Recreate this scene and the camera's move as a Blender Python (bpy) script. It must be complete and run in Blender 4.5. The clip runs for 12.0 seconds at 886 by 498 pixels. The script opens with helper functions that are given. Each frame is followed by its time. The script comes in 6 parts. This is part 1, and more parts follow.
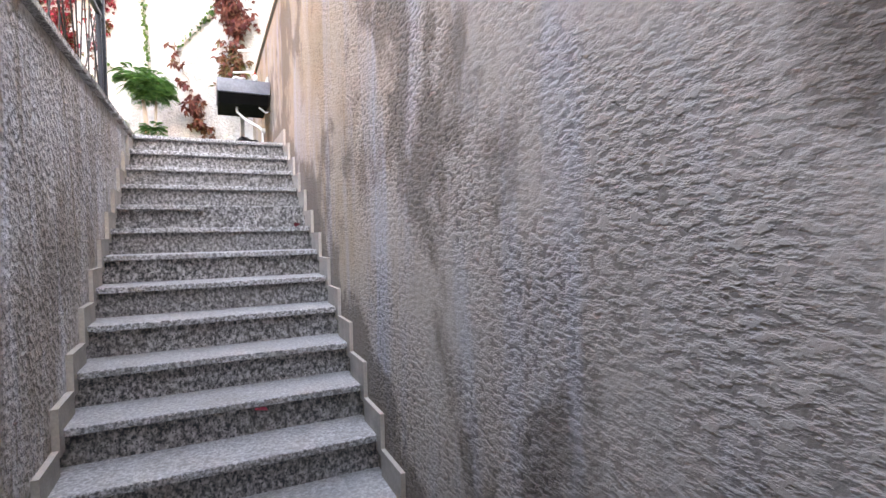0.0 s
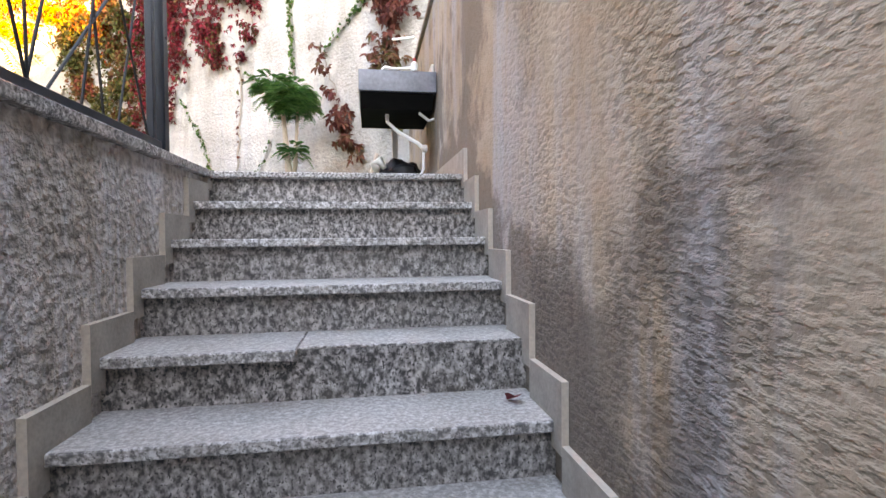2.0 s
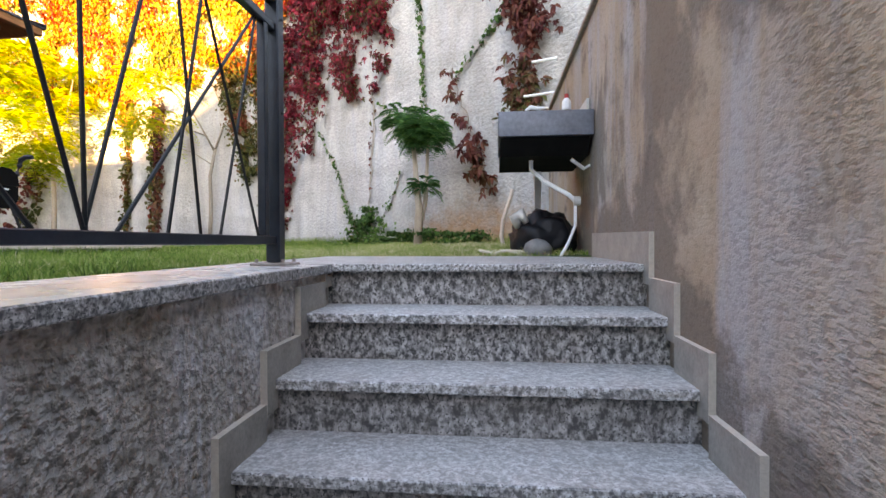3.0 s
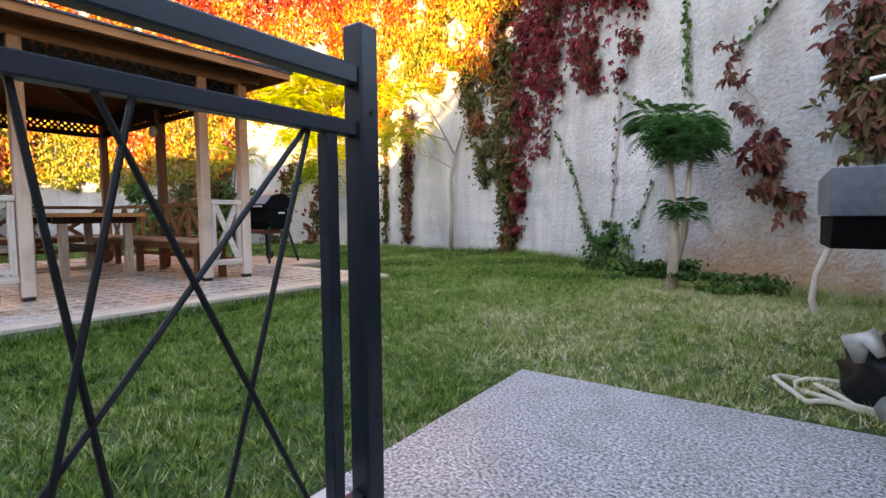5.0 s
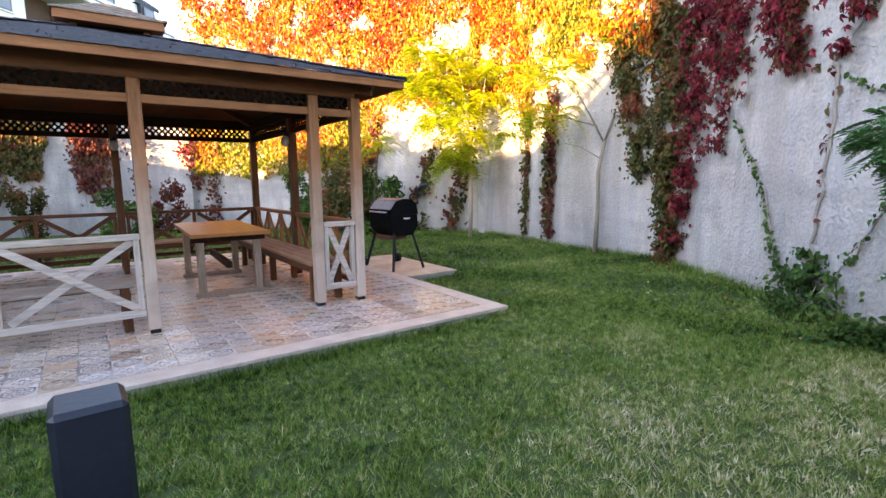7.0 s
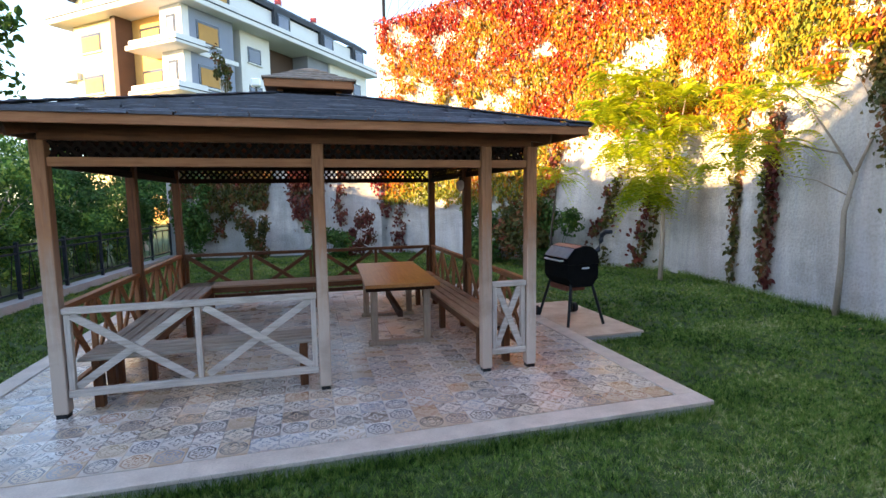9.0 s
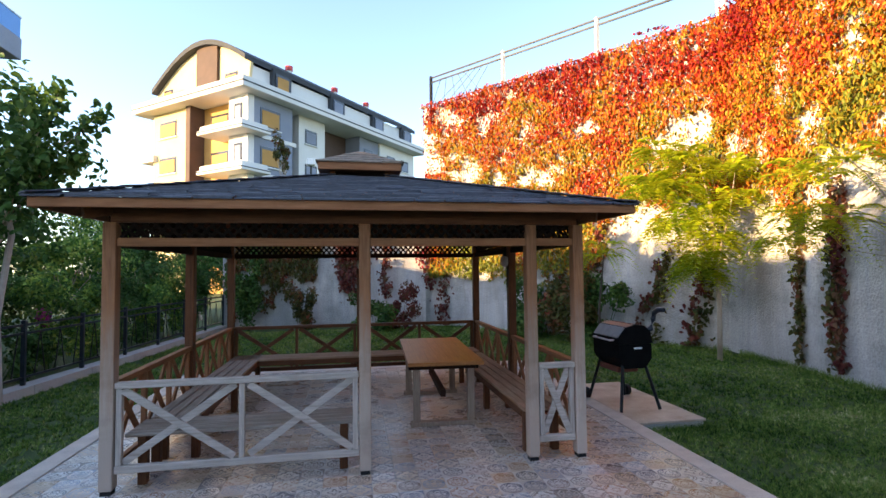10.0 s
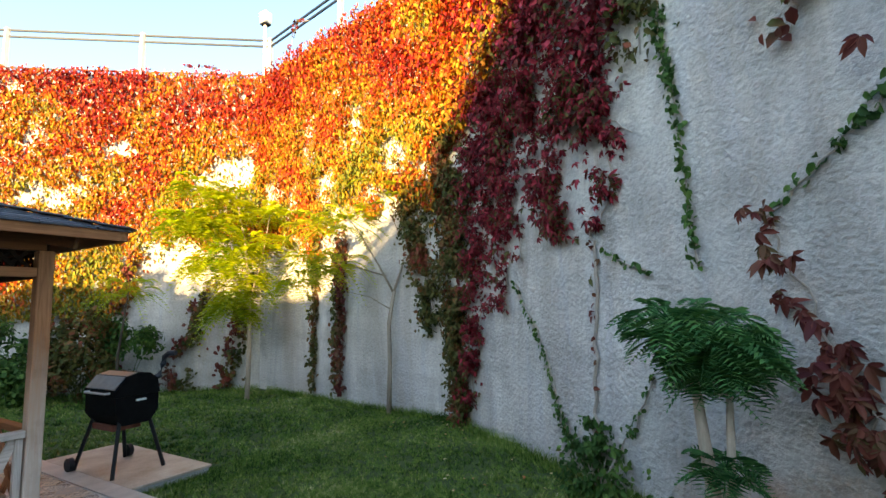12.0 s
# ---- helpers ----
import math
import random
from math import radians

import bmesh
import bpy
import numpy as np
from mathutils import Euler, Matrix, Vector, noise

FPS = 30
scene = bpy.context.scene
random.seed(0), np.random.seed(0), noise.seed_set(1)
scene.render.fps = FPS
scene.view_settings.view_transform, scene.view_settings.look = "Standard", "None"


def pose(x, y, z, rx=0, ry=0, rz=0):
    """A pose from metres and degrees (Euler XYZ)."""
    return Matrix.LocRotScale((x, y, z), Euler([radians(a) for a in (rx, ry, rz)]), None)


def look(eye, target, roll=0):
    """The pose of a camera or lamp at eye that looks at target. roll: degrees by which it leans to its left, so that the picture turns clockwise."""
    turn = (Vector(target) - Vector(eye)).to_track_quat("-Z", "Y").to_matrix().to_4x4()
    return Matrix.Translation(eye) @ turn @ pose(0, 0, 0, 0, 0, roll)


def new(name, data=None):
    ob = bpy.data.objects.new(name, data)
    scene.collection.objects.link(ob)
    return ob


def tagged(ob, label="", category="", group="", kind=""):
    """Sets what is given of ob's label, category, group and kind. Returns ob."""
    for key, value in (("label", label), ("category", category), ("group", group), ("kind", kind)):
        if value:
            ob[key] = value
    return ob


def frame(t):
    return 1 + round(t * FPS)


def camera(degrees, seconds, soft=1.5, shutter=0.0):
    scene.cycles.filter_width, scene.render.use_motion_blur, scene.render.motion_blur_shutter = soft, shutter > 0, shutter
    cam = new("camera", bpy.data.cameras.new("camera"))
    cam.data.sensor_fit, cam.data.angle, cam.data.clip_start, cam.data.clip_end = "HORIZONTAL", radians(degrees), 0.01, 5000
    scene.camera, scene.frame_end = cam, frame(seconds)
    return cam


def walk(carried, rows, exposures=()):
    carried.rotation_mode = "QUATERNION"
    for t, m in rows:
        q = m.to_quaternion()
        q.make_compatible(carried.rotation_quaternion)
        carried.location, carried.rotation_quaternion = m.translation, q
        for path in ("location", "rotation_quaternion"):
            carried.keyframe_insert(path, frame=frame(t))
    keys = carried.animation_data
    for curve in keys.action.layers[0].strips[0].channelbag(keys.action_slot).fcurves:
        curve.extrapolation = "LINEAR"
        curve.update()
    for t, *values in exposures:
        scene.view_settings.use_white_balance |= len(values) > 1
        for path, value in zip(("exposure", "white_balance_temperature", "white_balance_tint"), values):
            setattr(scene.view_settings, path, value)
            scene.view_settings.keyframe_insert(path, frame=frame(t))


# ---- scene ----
cam = camera(83.8, 12.0)
PATH = [
    (0, (0.059, -0.126, -0.931), (0.915, 1.68, -1.0), -1.0),
    (0.5, (0.167, 0.552, -0.911), (0.827, 2.436, -1.017), -0.7),
    (1, (0.235, 1.334, -0.806), (0.79, 3.252, -0.912), -0.7),
    (1.5, (0.272, 1.989, -0.59), (0.711, 3.939, -0.662), -0.5),
    (2, (0.258, 2.459, -0.352), (0.557, 4.436, -0.396), -0.5),
    (2.5, (0.24, 2.805, -0.108), (0.36, 4.801, -0.139), -0.4),
    (3, (0.168, 3.077, 0.087), (-0.036, 5.066, 0.064), -0.2),
    (3.5, (0.176, 3.329, 0.222), (-0.392, 5.246, 0.184), -0.1),
    (3.7, (0.169, 3.44, 0.290), (-0.547, 5.307, 0.249), -0.1),
    (5.3, (0.082, 4.32, 0.831), (-1.089, 5.934, 0.675), -0.7),
    (5.5, (0.083, 4.404, 0.864), (-1.108, 6.001, 0.689), -0.9),
    (6, (-0.012, 4.648, 1.047), (-1.297, 6.163, 0.814), -0.5),
    (6.5, (-0.101, 4.829, 1.227), (-1.532, 6.202, 0.969), -0.6),
    (7, (-0.197, 5.021, 1.383), (-1.77, 6.224, 1.106), -0.7),
    (7.2, (-0.263, 5.058, 1.374), (-1.903, 6.169, 1.098), -0.5),
    (8.8, (-0.677, 5.37, 1.745), (-2.558, 6.013, 1.523), -0.8),
    (9, (-0.678, 5.323, 1.766), (-2.58, 5.908, 1.563), -0.8),
    (9.5, (-0.683, 5.256, 1.79), (-2.636, 5.678, 1.708), -0.8),
    (10, (-0.7, 5.329, 1.83), (-2.654, 5.748, 1.916), -0.6),
    (10.3, (-0.697, 5.401, 1.851), (-2.62, 5.925, 2.008), -0.7),
    (10.5, (-0.646, 5.488, 1.863), (-2.538, 6.108, 2.047), -0.8),
    (11, (-0.626, 5.627, 1.839), (-2.355, 6.608, 2.063), -1.0),
    (11.5, (-0.675, 5.785, 1.777), (-2.106, 7.162, 2.021), -1.3),
    (12, (-0.613, 5.842, 1.766), (-1.599, 7.568, 1.995), -1.4),
]
EXPOSURES = [(0.0, 4.92, 13400, 25), (1.0, 4.95, 13400, 23), (1.5, 4.68, 13400, 21), (2.0, 4.2, 12800, 21), (2.5, 3.85, 12000, 20), (3.5, 3.3, 9900, 18), (5.5, 3.1, 9400, 18), (7.0, 3.15, 8600, 20), (8.8, 2.55, 7800, 13), (9.2, 2.55, 7500, 12), (9.5, 2.72, 7500, 12), (10.0, 2.05, 7400, 14), (10.6, 1.2, 7000, 17), (11.2, 1.15, 7200, 14), (11.5, 1.42, 7800, 5), (12.0, 2.32, 8100, 3)]
walk(cam, [(t, look(eye, target, roll)) for t, eye, target, roll in PATH], EXPOSURES)

# ---- daylight: a low evening sun and the open sky ----
SUN_DIR = Vector((0.254, -0.967, 0.167)).normalized()
world = bpy.data.worlds.new("sky")
world.use_nodes = True
scene.world = world
sky = world.node_tree.nodes.new("ShaderNodeTexSky")
sky.sky_type = "NISHITA"
sky.sun_disc = False
sky.sun_elevation = radians(22)
sky.sun_rotation = math.atan2(SUN_DIR.x, SUN_DIR.y)
sky.air_density, sky.dust_density, sky.ozone_density = 1.0, 0.3, 3.0
background = world.node_tree.nodes["Background"]
background.inputs["Strength"].default_value = 0.145
world.node_tree.links.new(sky.outputs[0], background.inputs["Color"])
sun = new("sun", bpy.data.lights.new("sun", "SUN"))
sun.data.energy, sun.data.angle, sun.data.color = 4.3, radians(0.6), (1.0, 0.74, 0.42)
sun.matrix_world = look((0, 0, 30), Vector((0, 0, 30)) - SUN_DIR)


# ---- the stairs: levels and lines in metres ----
RISE, RUN, STEPS = 0.174, 0.27, 14
TOP_Y, LEFT_X, RIGHT_X = 5.13, -0.55, 0.79
PIT = -RISE * STEPS


# ---- materials ----
class Nodes:
    """A short hand for node trees."""

    def __init__(self, name):
        self.mat = bpy.data.materials.new(name)
        self.mat.use_nodes = True
        self.tree = self.mat.node_tree
        self.out = self.tree.nodes["Principled BSDF"]

    def add(self, kind, **given):
        n = self.tree.nodes.new("ShaderNode" + kind)
        for key, value in given.items():
            key = key.replace("_", " ")
            n.inputs[key].default_value = value
        return n

    def link(self, a, b):
        self.tree.links.new(a, b)

    def place(self, stretch=(1, 1, 1)):
        m = self.add("Mapping")
        m.inputs["Scale"].default_value = stretch
        self.link(self.add("TexCoord").outputs["Object"], m.inputs["Vector"])
        return m.outputs[0]

    def noise(self, vec, scale, detail=4.0, rough=0.55, distort=0.0):
        n = self.add("TexNoise", Scale=scale, Detail=detail, Roughness=rough, Distortion=distort)
        self.link(vec, n.inputs["Vector"])
        return n.outputs["Fac"]

    def ramp(self, fac, stops, step=False):
        n = self.tree.nodes.new("ShaderNodeValToRGB")
        if step:
            n.color_ramp.interpolation = "CONSTANT"
        e = n.color_ramp.elements
        for k, (at, c) in enumerate(stops):
            el = e[k] if k < 2 else e.new(at)
            el.position, el.color = at, (*c, 1) if len(c) == 3 else c
        self.link(fac, n.inputs[0])
        return n.outputs[0]

    def mix(self, fac, a, b, mode="MIX"):
        n = self.tree.nodes.new("ShaderNodeMix")
        n.data_type, n.blend_type = "RGBA", mode
        for slot, v in ((0, fac), (6, a), (7, b)):
            if hasattr(v, "is_linked"):
                self.link(v, n.inputs[slot])
            else:
                n.inputs[slot].default_value = v if slot == 0 else (*v, 1)
        return n.outputs[2]

    def math(self, op, a, b=0.0, c=0.0):
        n = self.tree.nodes.new("ShaderNodeMath")
        n.operation = op
        for slot, v in ((0, a), (1, b), (2, c)):
            if hasattr(v, "is_linked"):
                self.link(v, n.inputs[slot])
            else:
                n.inputs[slot].default_value = v
        return n.outputs[0]

    def bump(self, height, strength, distance):
        n = self.add("Bump", Strength=strength, Distance=distance)
        self.link(height, n.inputs["Height"])
        self.link(n.outputs[0], self.out.inputs["Normal"])

    def finish(self, color, rough=0.8, metal=0.0, spec=0.5):
        for slot, v in (("Base Color", color), ("Roughness", rough), ("Metallic", metal), ("Specular IOR Level", spec)):
            if hasattr(v, "is_linked"):
                self.link(v, self.out.inputs[slot])
            else:
                self.out.inputs[slot].default_value = (*v, 1) if isinstance(v, tuple) else v
        return self.mat


def simple(name, c1, c2, scale=6.0, rough=0.7, metal=0.0, bump=0.15, fine=60.0, stretch=(1, 1, 1), depth=0.004, spec=0.5):
    n = Nodes(name)
    v = n.place(stretch)
    big, small = n.noise(v, scale, 5), n.noise(v, fine, 3)
    col = n.mix(n.ramp(big, ((0.3, (0, 0, 0)), (0.7, (1, 1, 1)))), c1, c2)
    col = n.mix(0.35, col, n.mix(small, tuple(0.5 * x for x in c1), tuple(min(1, 1.4 * x) for x in c2)))
    if bump:
        n.bump(small, bump, depth)
    return n.finish(col, rough, metal, spec)


def granite(name, light, dark, polished=0.45, speck=1.0, size=62, film_sheen_color=(0.55, 0.54, 0.54), film_sheen=0.0, tall=1.0):
    n = Nodes(name)
    v = n.place((1, 1, tall))
    a, b = n.noise(v, size, 2, 0.62), n.noise(v, size * 2.2, 2, 0.6)
    rnd = n.add("ObjectInfo").outputs["Random"]
    col = n.ramp(a, ((0.33, dark), (0.41, tuple(0.32 * x for x in light)), (0.47, tuple(0.72 * x for x in light)), (0.54, light), (0.64, tuple(min(0.8, 1.8 * x) for x in light))))
    col = n.mix(n.ramp(b, ((0.37, (1, 1, 1)), (0.45, (0, 0, 0)))), col, dark)
    col = n.mix(1.0 - speck, col, tuple(0.8 * x for x in light))
    # paler up-facing sides: a dust film on treads, painted reflection on the coping
    if film_sheen:
        up = n.add("SeparateXYZ")
        n.link(n.add("NewGeometry").outputs["Normal"], up.inputs[0])
        film = n.noise(v, 9, 5, 0.7)
        top = n.math("MULTIPLY", n.math("GREATER_THAN", up.outputs[2], 0.9), n.math("MULTIPLY_ADD", film, 0.6, film_sheen - 0.3))
        col = n.mix(top, col, film_sheen_color)
    dirt = n.noise(v, 5, 6, 0.65)
    col = n.mix(n.math("MULTIPLY", n.ramp(dirt, ((0.45, (0, 0, 0)), (0.8, (1, 1, 1)))), 0.45), col, (0.16, 0.13, 0.10))
    col = n.mix(n.math("MULTIPLY_ADD", rnd, 0.25, 0.0), col, tuple(0.7 * x for x in light))
    n.bump(b, 0.08 if polished > 0.4 else 0.01, 0.002)
    return n.finish(col, n.math("MULTIPLY_ADD", dirt, 0.35, polished - 0.12))


def stucco(name, base, brown, pale, grain, coarse, stains=0.8, relief=1.0, mud=None, pit_shade=0.5, broad=1.3, lumps=0.4):
    """Rough sprayed render with damp streaks that run down it; mud: a splash of earth (along, half width, height)."""
    n = Nodes(name)
    v, streak = n.place(), n.place((2.0, 2.0, 0.30))
    g1, g2 = n.noise(v, grain, 3, 0.5), n.noise(v, coarse, 4, 0.6)
    s1, s2 = n.noise(streak, broad, 6, 0.62, 0.9), n.noise(streak, broad * 1.7, 6, 0.65, 1.1)
    col = n.mix(n.math("MULTIPLY", n.ramp(s1, ((0.38, (0, 0, 0)), (0.62, (1, 1, 1)))), stains), base, brown)
    col = n.mix(n.math("MULTIPLY", n.ramp(s2, ((0.48, (0, 0, 0)), (0.66, (1, 1, 1)))), stains * 0.8), col, pale)
    level = n.noise(n.place((0.30, 0.30, 1.5)), broad * 1.6, 6, 0.6, 0.4)
    col = n.mix(n.math("MULTIPLY", n.ramp(level, ((0.46, (0, 0, 0)), (0.66, (1, 1, 1)))), 0.55 * stains), col, tuple(0.9 * x for x in brown))
    blot = n.noise(v, 1.1, 6, 0.65)
    col = n.mix(n.math("MULTIPLY", n.ramp(blot, ((0.50, (0, 0, 0)), (0.64, (1, 1, 1)))), 0.5 * stains), col, tuple(0.62 * x for x in brown))
    if mud:
        sep = n.add("SeparateXYZ")
        n.link(v, sep.inputs[0])
        u = n.math("DIVIDE", n.math("SUBTRACT", sep.outputs[0], mud[0]), mud[1])
        r = n.math("ADD", n.math("MULTIPLY", u, u), n.math("DIVIDE", sep.outputs[2], mud[2]))
        r = n.math("ADD", r, n.math("MULTIPLY_ADD", n.noise(v, 5, 6, 0.7), 1.4, -0.7))
        col = n.mix(n.ramp(r, ((0.40, (0.95, 0.95, 0.95)), (1.05, (0, 0, 0)))), col, (0.42, 0.25, 0.15))
    # shade between the lumps, painted into the colour along the bump grain
    col = n.mix(pit_shade, col, n.ramp(g1, ((0.36, (0.35, 0.35, 0.35)), (0.56, (1, 1, 1)))), "MULTIPLY")
    n.bump(n.math("ADD", n.math("MULTIPLY", g1, 1.0), n.math("MULTIPLY", g2, lumps)), 1.0, 0.035 * relief)
    return n.finish(col, 0.92, 0, 0.25)


def damp_render(name, base, brown, grey, damp):
    """Brown rough render: broad cloudy stains, blue-grey runs, damp patches, and grain that is smoothed in places."""
    n = Nodes(name)
    v, run = n.place(), n.place((1.0, 2.3, 0.22))
    cloud = n.noise(n.place((1, 1, 0.6)), 1.0, 7, 0.6, 0.5)
    fine = n.noise(v, 6.0, 6, 0.65)
    col = n.mix(n.ramp(n.math("MULTIPLY_ADD", fine, 0.25, n.math("MULTIPLY_ADD", cloud, 1.0, -0.12)), ((0.36, (0, 0, 0)), (0.62, (1, 1, 1)))), base, brown)
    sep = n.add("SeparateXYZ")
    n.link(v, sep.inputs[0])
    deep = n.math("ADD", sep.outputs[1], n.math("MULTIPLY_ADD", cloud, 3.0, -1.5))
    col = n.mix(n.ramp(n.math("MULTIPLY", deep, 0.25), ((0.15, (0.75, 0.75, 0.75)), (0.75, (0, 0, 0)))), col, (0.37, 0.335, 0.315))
    runs = n.noise(run, 1.15, 5, 0.6, 0.7)
    col = n.mix(n.ramp(n.math("MULTIPLY_ADD", fine, 0.16, runs), ((0.56, (0, 0, 0)), (0.72, (0.85, 0.85, 0.85)))), col, grey)
    wet = n.noise(n.place((1, 1, 0.75)), 1.7, 7, 0.58, 0.3)
    col = n.mix(n.ramp(n.math("MULTIPLY_ADD", fine, 0.12, wet), ((0.595, (0, 0, 0)), (0.66, (0.75, 0.75, 0.75)))), col, damp)
    above = n.math("SUBTRACT", sep.outputs[2], n.math("MINIMUM", n.math("MULTIPLY_ADD", sep.outputs[1], RISE / RUN, -TOP_Y * RISE / RUN), 0.0))
    rising = n.math("ADD", above, n.math("MULTIPLY_ADD", n.noise(v, 2.2, 6, 0.6, 0.4), -1.7, 0.73))
    col = n.mix(n.ramp(rising, ((0.10, (0.8, 0.8, 0.8)), (0.26, (0, 0, 0)))), col, damp)
    g1, g2, g3 = n.noise(n.place((1, 0.6, 1.25)), 48, 3, 0.55), n.noise(v, 15, 4, 0.6), n.noise(v, 130, 2, 0.5)
    worn = n.ramp(n.noise(v, 1.3, 4, 0.55), ((0.38, (0.12, 0.12, 0.12)), (0.60, (1, 1, 1))))
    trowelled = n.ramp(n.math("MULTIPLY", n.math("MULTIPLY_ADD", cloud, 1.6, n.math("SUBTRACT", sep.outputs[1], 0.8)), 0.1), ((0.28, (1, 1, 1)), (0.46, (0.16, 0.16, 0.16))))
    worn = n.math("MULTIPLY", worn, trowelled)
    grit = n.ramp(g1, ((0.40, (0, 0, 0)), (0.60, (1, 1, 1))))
    # small shadows of the grit, multiplied into the colour where it is rough
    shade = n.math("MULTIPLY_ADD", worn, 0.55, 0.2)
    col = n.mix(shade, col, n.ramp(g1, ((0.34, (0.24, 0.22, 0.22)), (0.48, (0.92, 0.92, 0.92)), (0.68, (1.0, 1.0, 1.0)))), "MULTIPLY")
    height = n.math("ADD", n.math("MULTIPLY", n.math("MULTIPLY", grit, worn), 0.55), n.math("ADD", n.math("MULTIPLY", g2, 0.05), n.math("MULTIPLY", g3, 0.16)))
    n.bump(height, 1.0, 0.0125)
    return n.finish(col, 0.92, 0, 0.25)


def leaves(name, stops, shine=0.45, patch=1.2, thin=0.25, ripe=0.0, mixed=0.6):
    """Leaf colours that differ from leaf to leaf and drift over the plant."""
    n = Nodes(name)
    isl = n.add("NewGeometry").outputs["Random Per Island"]
    drift = n.noise(n.place(), patch, 3, 0.6)
    fac = n.math("ADD", n.math("MULTIPLY", isl, mixed), n.math("MULTIPLY_ADD", drift, 2.1, -0.55 - 0.5 * mixed))
    if ripe:
        sep = n.add("SeparateXYZ")
        n.link(n.place(), sep.inputs[0])
        fac = n.math("ADD", fac, n.math("MULTIPLY_ADD", sep.outputs[2], -ripe, 5.3 * ripe))
    col = n.ramp(fac, stops)
    n.finish(col, shine + 0.1, 0, 0.16)
    if thin:
        t = n.add("BsdfTranslucent")
        n.link(col, t.inputs["Color"])
        m = n.add("MixShader", Fac=thin)
        n.link(n.out.outputs[0], m.inputs[1])
        n.link(t.outputs[0], m.inputs[2])
        n.link(m.outputs[0], n.tree.nodes["Material Output"].inputs["Surface"])
    return n.mat


def turf(name, stops, trodden):
    """Grass blades whose colour changes by blade, by tuft and by patch."""
    n = Nodes(name)
    isl = n.add("NewGeometry").outputs["Random Per Island"]
    v = n.place()
    tuft, patch = n.noise(v, 19, 3, 0.6), n.noise(v, 0.75, 4, 0.65)
    fac = n.math("ADD", n.math("MULTIPLY", isl, 0.5), n.math("ADD", n.math("MULTIPLY_ADD", tuft, 1.7, -0.88), n.math("MULTIPLY_ADD", patch, 1.4, -0.62)))
    sep = n.add("SeparateXYZ")
    n.link(v, sep.inputs[0])
    dx, dy = n.math("SUBTRACT", sep.outputs[0], trodden[0]), n.math("SUBTRACT", sep.outputs[1], trodden[1])
    far = n.math("SQRT", n.math("ADD", n.math("MULTIPLY", dx, dx), n.math("MULTIPLY", dy, dy)))
    dry = n.math("MAXIMUM", n.math("MULTIPLY_ADD", far, -0.50 / trodden[2], 0.50), 0.0)
    return n.finish(n.ramp(n.math("ADD", fac, dry), stops), 0.7, 0, 0.15)


def wood(name, c1, c2, rough=0.6, along=0, bleached=None):
    n = Nodes(name)
    st = [14, 14, 14]
    st[along] = 0.9
    v = n.place(tuple(st))
    grain = n.noise(v, 3.2, 6, 0.65, 0.6)
    wear = n.noise(n.place(), 4.0, 5, 0.6)
    rnd = n.add("ObjectInfo").outputs["Random"]
    col = n.ramp(grain, ((0.3, c1), (0.7, c2)))
    if bleached:
        sep = n.add("SeparateXYZ")
        n.link(n.place(), sep.inputs[0])
        worn = n.math("ADD", sep.outputs[2], n.math("MULTIPLY_ADD", grain, 1.2, -0.6))
        col = n.mix(n.ramp(n.math("MULTIPLY", worn, 0.45), ((0.22, (0.9, 0.9, 0.9)), (0.70, (0, 0, 0)))), col, bleached)
    col = n.mix(n.math("MULTIPLY", n.ramp(wear, ((0.5, (0, 0, 0)), (0.75, (1, 1, 1)))), 0.35), col, tuple(0.5 * x for x in c1))
    col = n.mix(n.math("MULTIPLY", rnd, 0.3), col, tuple(0.65 * x for x in c2))
    n.bump(grain, 0.25, 0.003)
    return n.finish(col, rough, 0, 0.18)


def sawn_stone(name, c1, c2, edge):
    """Dark stone strips whose sawn tops and ends are paler than the polished face."""
    n = Nodes(name)
    v = n.place()
    big, small = n.noise(v, 9, 5), n.noise(v, 80, 3)
    face = n.mix(n.ramp(big, ((0.3, (0, 0, 0)), (0.7, (1, 1, 1)))), c1, c2)
    face = n.mix(0.4, face, n.mix(small, tuple(0.4 * x for x in c1), tuple(1.5 * x for x in c2)))
    sep = n.add("SeparateXYZ")
    n.link(n.add("NewGeometry").outputs["True Normal"], sep.inputs[0])
    cut = n.math("LESS_THAN", n.math("ABSOLUTE", sep.outputs[0]), 0.7)
    col = n.mix(cut, face, n.mix(small, tuple(0.6 * x for x in edge), edge))
    n.bump(small, 0.35, 0.004)
    return n.finish(col, 0.6)


M_GRANITE = granite("speckled_granite", (0.32, 0.30, 0.29), (0.012, 0.012, 0.013), 0.45, 1.0, 50, tall=0.75)
M_TREAD = granite("worn_granite_tread", (0.50, 0.475, 0.455), (0.05, 0.05, 0.055), 0.48, 0.9, 62, (0.53, 0.50, 0.475), 0.46)
M_LANDING = granite("pale_granite_slab", (0.56, 0.53, 0.51), (0.05, 0.05, 0.052), 0.30, 0.95, 84)
# the pale top colour paints the bright wall mirrored in the polished stone
M_COPING = granite("polished_granite_coping", (0.34, 0.32, 0.31), (0.03, 0.03, 0.033), 0.22, 0.9, 84, (0.60, 0.565, 0.545), 0.92)
M_SKIRT = sawn_stone("dark_stone_with_pale_sawn_edges", (0.17, 0.15, 0.135), (0.36, 0.315, 0.275), (0.68, 0.59, 0.50))
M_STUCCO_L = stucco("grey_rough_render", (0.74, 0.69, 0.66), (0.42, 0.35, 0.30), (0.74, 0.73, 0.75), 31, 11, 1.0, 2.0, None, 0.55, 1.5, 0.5)
